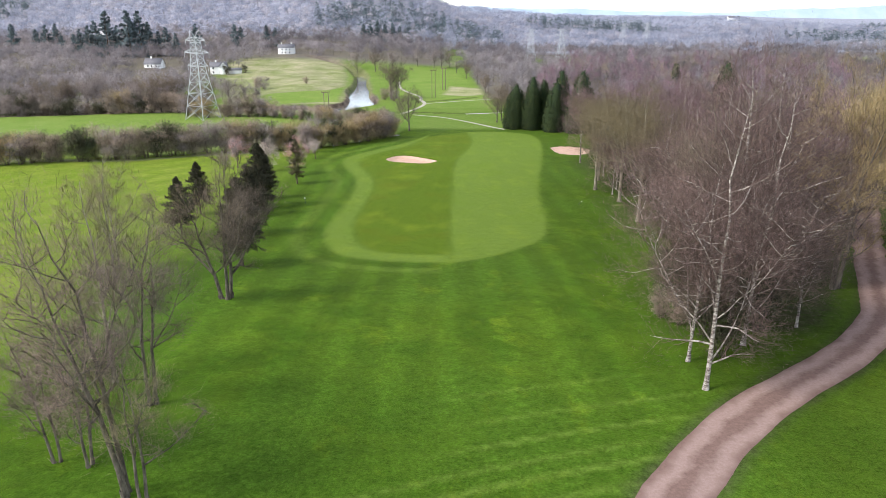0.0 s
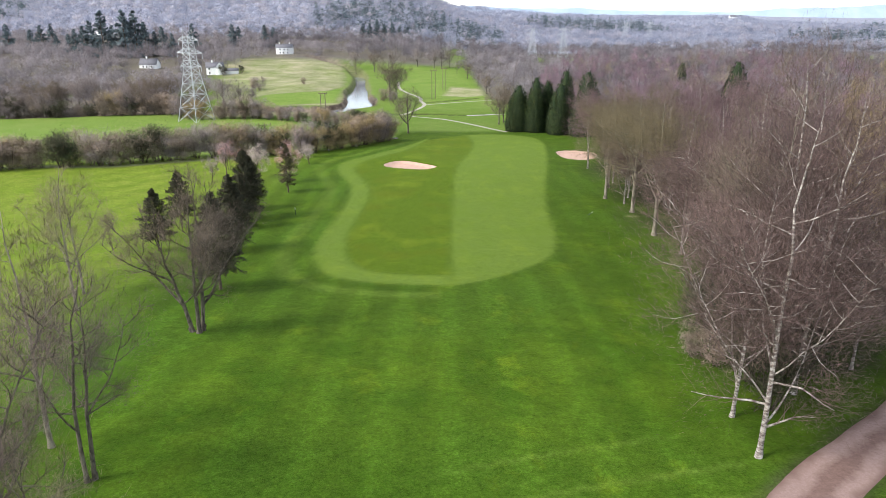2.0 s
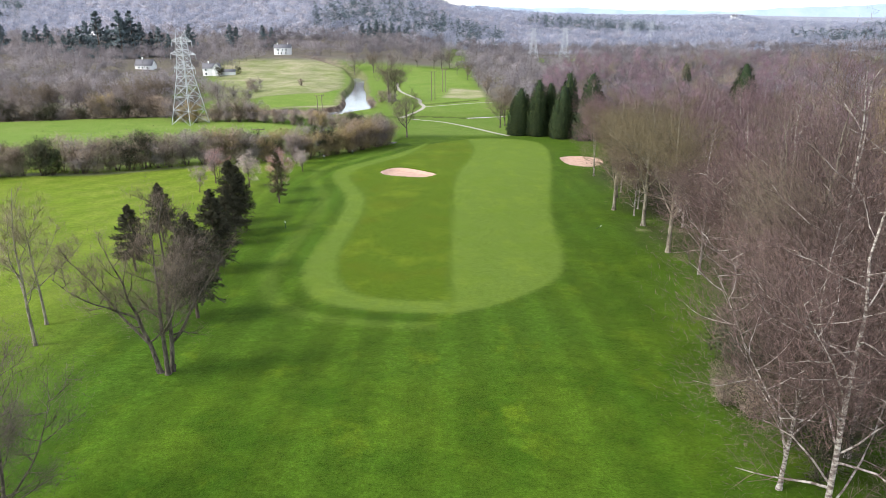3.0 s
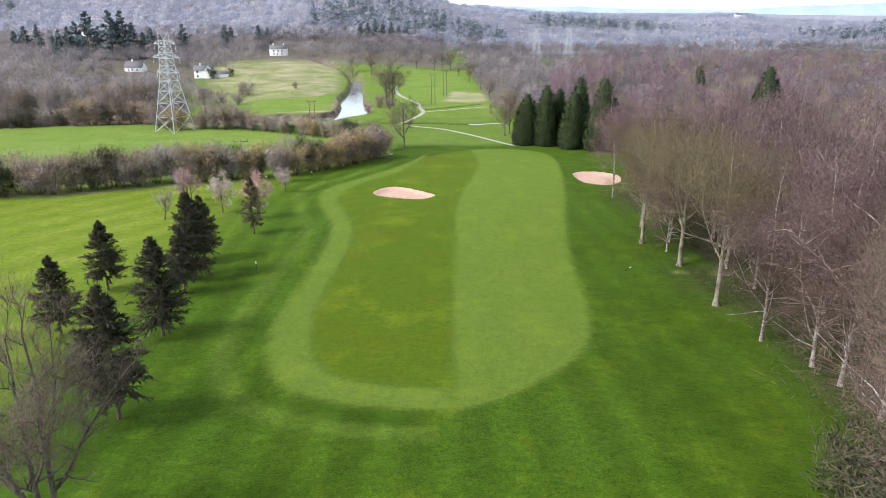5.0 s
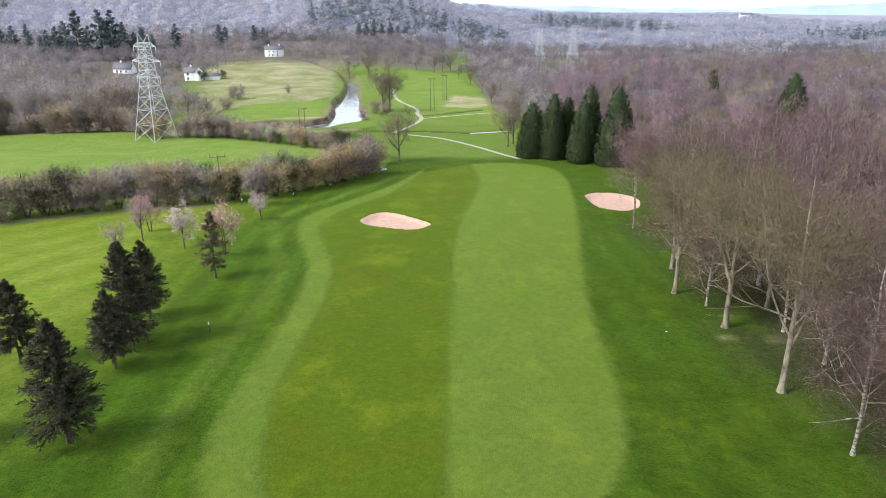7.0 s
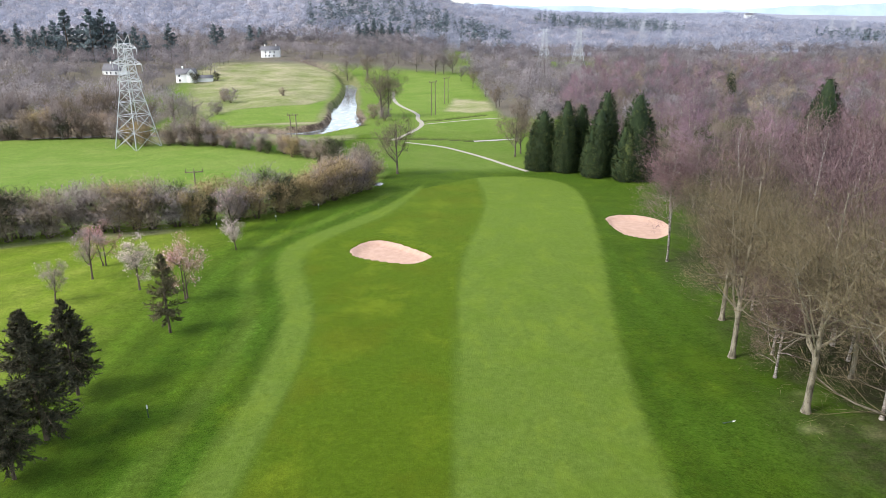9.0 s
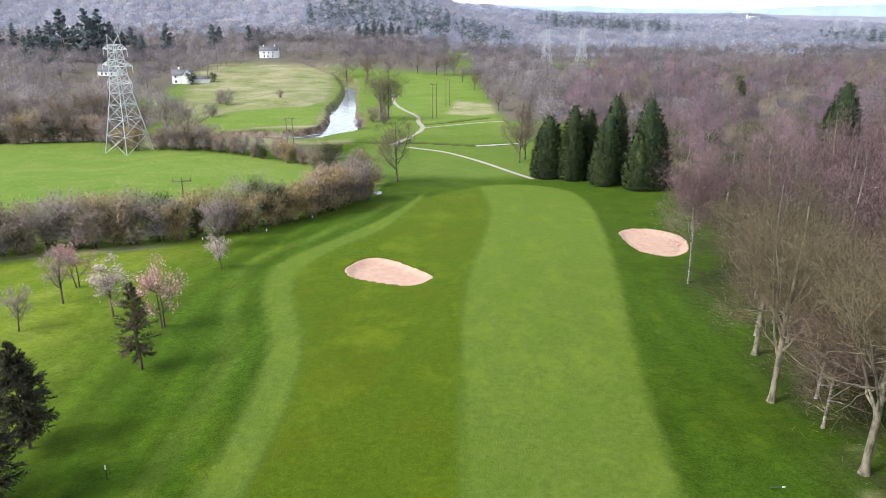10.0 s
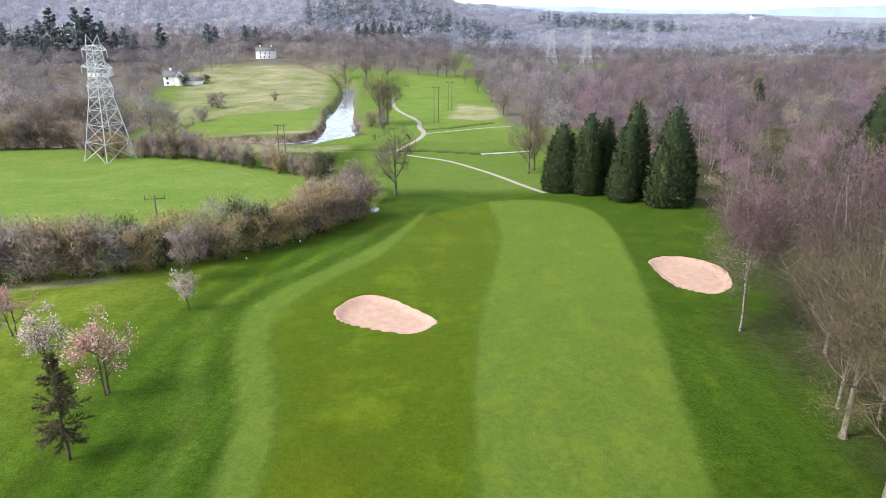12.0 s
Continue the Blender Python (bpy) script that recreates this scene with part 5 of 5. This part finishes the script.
def on_hill(x, y):
    if -60 < x < 30 and y < 480:
        return False
    if any(math.hypot((x - cx) / (a + 3), (y - cy) / (b + 14)) < 1 for cx, cy, a, b in FAR_FIELDS):
        return False
    if -125 < x < -50 and y < 470:
        return False
    for a, b in HOUSES:
        if abs(x - a * (y / b)) < 14 and b - 75 < y < b + 9:
            return False
    return y > 470 or x < -60 or x > 40


def upper(x, y):
    return on_hill(x, y) and y >= 600


def valley(x, y):
    if -90 < x < 9 and y < 478:
        return False
    if np.interp(y, [262, 296, 350, 392, 470], [-78, -94, -107, -116, -120]) < x < -50 and y < 455:
        return False
    if any(math.hypot((x - cx) / (a + 3), (y - cy) / (b + 14)) < 1 for cx, cy, a, b in FAR_FIELDS):
        return False
    if x > 0 and x < np.interp(y, [250, 300, 400, 460], [28, 20, 14, 9]) + 4.5 * math.sin(y * 0.31) + 4 * math.sin(y * 0.13) + 3:
        return False
    if x < -90 and y < 262 + 0.12 * (x + 100):
        return False
    for a, b in HOUSES:
        if abs(x - a * (y / b)) < 14 and b - 75 < y < b + 9:
            return False
    return True


# these crowns carry distance haze in their twig colours, strongest on the hill
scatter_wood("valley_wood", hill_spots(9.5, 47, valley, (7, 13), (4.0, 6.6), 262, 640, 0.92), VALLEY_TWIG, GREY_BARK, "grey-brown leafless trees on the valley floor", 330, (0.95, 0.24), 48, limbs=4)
scatter_wood("hill_wood", hill_spots(13.0, 41, upper, (8, 16), (5.5, 9.0), 600, 1050, 0.8) + hill_spots(23.0, 49, lambda x, y: abs(x) < 0.66 * y and upper(x, y), (9, 14), (9, 14), 1050, 1420, 0.95), HAZE_TWIG, GREY_BARK, "haze-paled leafless wood on the far hillside", 120, (1.5, 0.80), 42)
scatter_wood("fawn_wood", hill_spots(17.0, 43, upper, (7, 13), (6, 9), 600, 1080, 0.75), HAZE_FAWN_TWIG, GREY_BARK, "haze-paled fawn leafless trees on the far hillside", 120, (1.5, 0.80), 44)
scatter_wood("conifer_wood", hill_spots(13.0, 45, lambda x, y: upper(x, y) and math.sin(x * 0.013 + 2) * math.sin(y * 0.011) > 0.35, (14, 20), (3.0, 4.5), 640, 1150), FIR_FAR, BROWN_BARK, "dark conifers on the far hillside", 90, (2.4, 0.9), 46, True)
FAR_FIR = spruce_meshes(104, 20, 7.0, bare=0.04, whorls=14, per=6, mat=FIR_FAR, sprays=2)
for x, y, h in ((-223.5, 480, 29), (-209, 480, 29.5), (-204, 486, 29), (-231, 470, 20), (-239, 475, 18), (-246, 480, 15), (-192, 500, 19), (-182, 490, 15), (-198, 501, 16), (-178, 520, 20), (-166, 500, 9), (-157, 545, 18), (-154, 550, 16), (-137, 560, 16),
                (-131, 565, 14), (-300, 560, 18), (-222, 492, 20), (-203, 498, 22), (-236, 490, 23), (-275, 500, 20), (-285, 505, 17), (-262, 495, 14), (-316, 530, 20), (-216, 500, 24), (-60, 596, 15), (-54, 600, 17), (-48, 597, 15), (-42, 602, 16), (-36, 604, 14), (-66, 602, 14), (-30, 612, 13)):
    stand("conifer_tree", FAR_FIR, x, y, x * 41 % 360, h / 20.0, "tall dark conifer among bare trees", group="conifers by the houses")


# ---------------------------------------------------------------- distance
def far_ridge(name, y, x0, x1, heights, label):
    x = np.linspace(x0, x1, 160)
    z = np.interp(x, np.linspace(x0, x1, len(heights)), heights) + 3 * np.sin(x * 0.013) + 2 * np.sin(x * 0.041 + 1)
    v = np.concatenate([np.stack([x, 0 * x + y, 0 * x - 30], 1), np.stack([x, 0 * x + y + 60, z], 1), np.stack([x, 0 * x + y + 400, 0 * x - 30], 1)])
    n = len(x)
    i = np.arange(n - 1)
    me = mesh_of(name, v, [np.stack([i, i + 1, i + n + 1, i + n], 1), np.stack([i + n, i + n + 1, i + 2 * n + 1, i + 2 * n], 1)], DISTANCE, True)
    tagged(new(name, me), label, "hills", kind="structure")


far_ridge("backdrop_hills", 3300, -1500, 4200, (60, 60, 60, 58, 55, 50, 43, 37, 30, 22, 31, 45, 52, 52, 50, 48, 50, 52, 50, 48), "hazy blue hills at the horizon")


# ---------------------------------------------------------------- pylons, poles, houses
def bars(soup, pairs, r):
    soup.tubes(np.array(pairs, float), r, r, 4)


def pylon_meshes(h=29.0, base=4.1):
    """Lattice mast with three pairs of cross-arms."""
    half = lambda z: np.interp(z, [0, h * 0.55, h * 0.92, h], [base, base * 0.42, base * 0.26, 0.15])
    corner = lambda z, i: (half(z) * (1, 1, -1, -1)[i % 4], half(z) * (1, -1, -1, 1)[i % 4], z)
    lv = h * np.array([0, 0.16, 0.30, 0.42, 0.52, 0.60, 0.67, 0.74, 0.80, 0.86, 0.92])
    legs, braces = [Soup() for _ in range(4)], Soup()
    for i in range(4):
        legs[i].tubes(np.array([[corner(a, i) for a in lv]], float), 0.15, 0.11, 4)
        bars(braces, [(corner(a, i), corner(b, i + 1)) for a, b in zip(lv[:-1], lv[1:])], 0.065)
        bars(braces, [(corner(b, i), corner(a, i + 1)) for a, b in zip(lv[:-1], lv[1:])], 0.065)
        bars(braces, [(corner(a, i), corner(a, i + 1)) for a in lv[1:]], 0.065)
        bars(braces, [(corner(lv[-1], i), (0.5 * (1 if i < 2 else -1) * 4.2, 0, h))], 0.07)
    arms = []
    for z, reach in ((0.60, 4.6), (0.745, 5.6), (0.88, 4.4)):
        zz = h * z
        w = half(zz)
        for sx in (-1, 1):
            a = Soup()
            tip = (sx * reach, 0, zz + 0.2)
            bars(a, [((sx * w, w, zz), tip), ((sx * w, -w, zz), tip), ((sx * w, w, zz + 1.3), tip), ((sx * w, -w, zz + 1.3), tip), ((sx * (w + reach) / 2, 0, zz + 0.9), (sx * (w + reach) / 2, w * 0.5, zz + 0.1))], 0.085)
            bars(a, [((sx * reach, 0, zz + 0.2), (sx * reach, 0, zz - 1.5))], 0.10)
            arms.append(a.mesh("cross_arm", STEEL))
    return [leg.mesh("leg", STEEL) for leg in legs] + [braces.mesh("bracing", STEEL)] + arms


PYLON = pylon_meshes()
for x, y, turn, size, up in ((-84.0, 244.0, -28, 1.03, 0), (63, 515, 8, 0.86, 0), (85, 516, 8, 0.86, 0), (172, 690, 20, 0.9, 0), (195, 690, 20, 0.9, 0), (405, 820, 20, 0.9, 0), (428, 820, 20, 0.9, 0)):
    ob = thing("pylon", pose(x, y, G(x, y) - 0.1, 0, 0, turn) @ Matrix.Diagonal((size, size, size, 1)), "grey steel lattice pylon with three pairs of arms", "pylon", "pylons")
    for me in PYLON:
        part(me.name.split(".")[0], me, ob)


def power_pole(x, y, h, twin, turn):
    ob = thing("power_pole", pose(x, y, G(x, y), 0, 0, turn), "wooden twin power pole with a cross-arm" if twin else "wooden power pole with a cross-arm", "utility pole", "power poles")
    for dx in ((-0.75, 0.75) if twin else (0,)):
        s_ = Soup()
        s_.tubes(np.array([[(dx, 0, -0.3), (dx, 0, h)]]), 0.15, 0.11, 8)
        part("post", s_.mesh("post", POLE, True), ob)
    s_ = Soup()
    s_.box((0, 0.14, h - 0.25), (3.0, 0.12, 0.16))
    part("cross_arm", s_.mesh("cross_arm", POLE), ob)
    for dx in (-1.35, 0, 1.35):
        s_ = Soup()
        s_.tubes(np.array([[(dx, 0.14, h - 0.17), (dx, 0.14, h + 0.35)]]), 0.09, 0.06, 6)
        part("insulator", s_.mesh("insulator", POLE, True), ob)


power_pole(-42.0, 170.0, 4.8, False, 12)
power_pole(-39.5, 237.0, 8.6, True, 10)
power_pole(-4.0, 298.5, 11.5, True, 25)
power_pole(0.5, 330.0, 10.0, True, 25)


def house(x, y, turn, long_, deep, eaves, roof_h, label, windows, wing=(), chimneys=(0.35,), size=0.82):
    ob = thing("house", pose(x, y, G(x, y) - 0.15, 0, 0, turn) @ Matrix.Diagonal((size, size, size, 1)), label, "house", "white houses")

    def block(cx, cy, l, d, e, rh, cross=False):
        turned = Matrix.Translation((cx, cy, 0)) @ pose(0, 0, 0, 0, 0, 90 if cross else 0)
        cx, cy = 0, 0
        w = Soup()
        hl, hd = l / 2, d / 2
        q = [(-hl, -hd, -0.8), (hl, -hd, -0.8), (hl, hd, -0.8), (-hl, hd, -0.8), (-hl, -hd, e), (hl, -hd, e), (hl, hd, e), (-hl, hd, e), (-hl, 0, e + rh), (hl, 0, e + rh)]
        q = [(a + cx, b + cy, c) for a, b, c in q]
        w.add(q, [(0, 1, 5, 4), (1, 2, 6, 5), (2, 3, 7, 6), (3, 0, 4, 7)])
        w.add(q, [(5, 6, 9), (7, 4, 8)])
        part("wall", w.mesh("wall", WHITE), ob, "", turned)
        r = Soup()
        for sy in (-1, 1):
            o, t_ = 0.35, 0.16
            a = np.array([(cx - hl - o, cy + sy * (hd + o), e - o * rh / hd + 0.05), (cx + hl + o, cy + sy * (hd + o), e - o * rh / hd + 0.05), (cx + hl + o, cy, e + rh + 0.05), (cx - hl - o, cy, e + rh + 0.05)])
            r.add(np.concatenate([a, a + (0, 0, t_)]), [(0, 1, 2, 3), (4, 5, 6, 7), (0, 1, 5, 4), (1, 2, 6, 5), (3, 0, 4, 7), (2, 3, 7, 6)])
        return part("roof", r.mesh("roof", SLATE), ob, "", turned)

    roof = block(0, 0, long_, deep, eaves, roof_h)
    for w_ in wing:
        block(*w_)
    for c in chimneys:
        s_ = Soup()
        s_.box((long_ * (c - 0.5), 0, eaves + roof_h + 0.5), (0.9, 0.6, 1.8))
        part("chimney", s_.mesh("chimney", WHITE), roof)
    for wx, wz, ww, wh in windows:
        f = Soup()
        f.box((wx, -deep / 2 - 0.02, wz), (ww + 0.2, 0.10, wh + 0.2))
        win = part("window", f.mesh("window", WHITE), ob)
        g = Soup()
        g.box((wx, -deep / 2 - 0.06, wz), (ww, 0.06, wh))
        part("pane", g.mesh("pane", GLASS), win)


W2 = [(-3.5, 1.4, 1.0, 1.2), (-0.8, 1.4, 1.0, 1.2), (2.8, 1.4, 1.0, 1.2), (-3.5, 4.0, 1.0, 1.1), (0, 4.0, 1.0, 1.1), (3.2, 4.0, 1.0, 1.1)]
house(-126, 400, 12, 11, 6.5, 5.0, 2.8, "white rendered cottage with a slate roof and low wing", W2[:1] + W2[3:4], ((3.4, -1.2, 7.5, 5.2, 5.2, 2.9, True), (10.5, -1.0, 9, 4.6, 2.5, 1.3)))
house(-112, 514, 5, 14, 8, 5.6, 2.6, "white two-storey house with a dark hipped roof", W2, (), (0.2, 0.8))
house(-170, 420, -10, 13, 6, 3.0, 3.6, "low white cottage with a grey roof among trees", W2[:3])
house(-300, 640, 0, 14, 7, 4.0, 2.6, "long white house among dark conifers", W2[:3])
house(537, 1345, 0, 26, 12, 7.0, 4.0, "white farmhouse on the far hill", W2)


def marker_post(x, y, h, r, lab):
    ob = thing("marker_post", pose(x, y, G(x, y)), lab, "post", "marker posts")
    s_ = Soup()
    s_.tubes(np.array([[(0, 0, -0.2), (0, 0, h * 0.72)]]), r, r, 8)
    part("shaft", s_.mesh("shaft", GREENPAINT, True), ob)
    s_ = Soup()
    s_.tubes(np.array([[(0, 0, h * 0.72), (0, 0, h), (0, 0, h + 0.01)]]), r * 1.1, r * 1.0, 8)
    part("cap", s_.mesh("cap", WHITE, True), ob, "white painted cap")


def pool(x, y, a, b, turn):
    k = 22
    th = np.linspace(0, 2 * np.pi, k, endpoint=False)
    w = 1 + 0.14 * np.sin(2 * th + 1) + 0.10 * np.sin(3 * th)
    u = np.concatenate([[0], np.cos(th) * a * w])
    v = np.concatenate([[0], np.sin(th) * b * w])
    px_, py_ = x + u * math.cos(turn) - v * math.sin(turn), y + u * math.sin(turn) + v * math.cos(turn)
    i = np.arange(k)
    me = mesh_of("pool", np.stack([px_, py_, land(px_, py_) + 0.05], 1), [np.stack([0 * i, 1 + i, 1 + (i + 1) % k], 1)], WATER, True)
    tagged(new("pool", me), "small bright pool of water at the hedge's end", "pool", "pools by the hedge", "structure")


pool(-12.6, 184.8, 1.0, 2.1, 0.2)
pool(-13.6, 181.2, 0.5, 0.7, 0.0)


def stake(x, y, length, lean, turn):
    ob = thing("stake", pose(x, y, G(x, y), lean, 0, turn), "thin dark stake with a white tip leaning in the grass", "stake")
    for name, a, b, mat in (("shaft", -0.1, length * 0.8, GREENPAINT), ("tip", length * 0.8, length, WHITE)):
        s_ = Soup()
        s_.tubes(np.array([[(0, 0, a), (0, 0, b)]]), 0.04, 0.025, 8)
        part(name, s_.mesh(name, mat, True), ob)


stake(19.6, 96.8, 1.1, 52, 30)
marker_post(-20.1, 97.4, 1.0, 0.045, "green marker post with a white top in the rough")
marker_post(-36.2, 93.0, 1.0, 0.06, "small white-topped marker post on the grass")
for x, y in ((-24.3, 152.6), (-19.5, 160.5), (-31.5, 148.0)):
    marker_post(x, y, 0.9, 0.06, "small white-topped post beside the hedge")
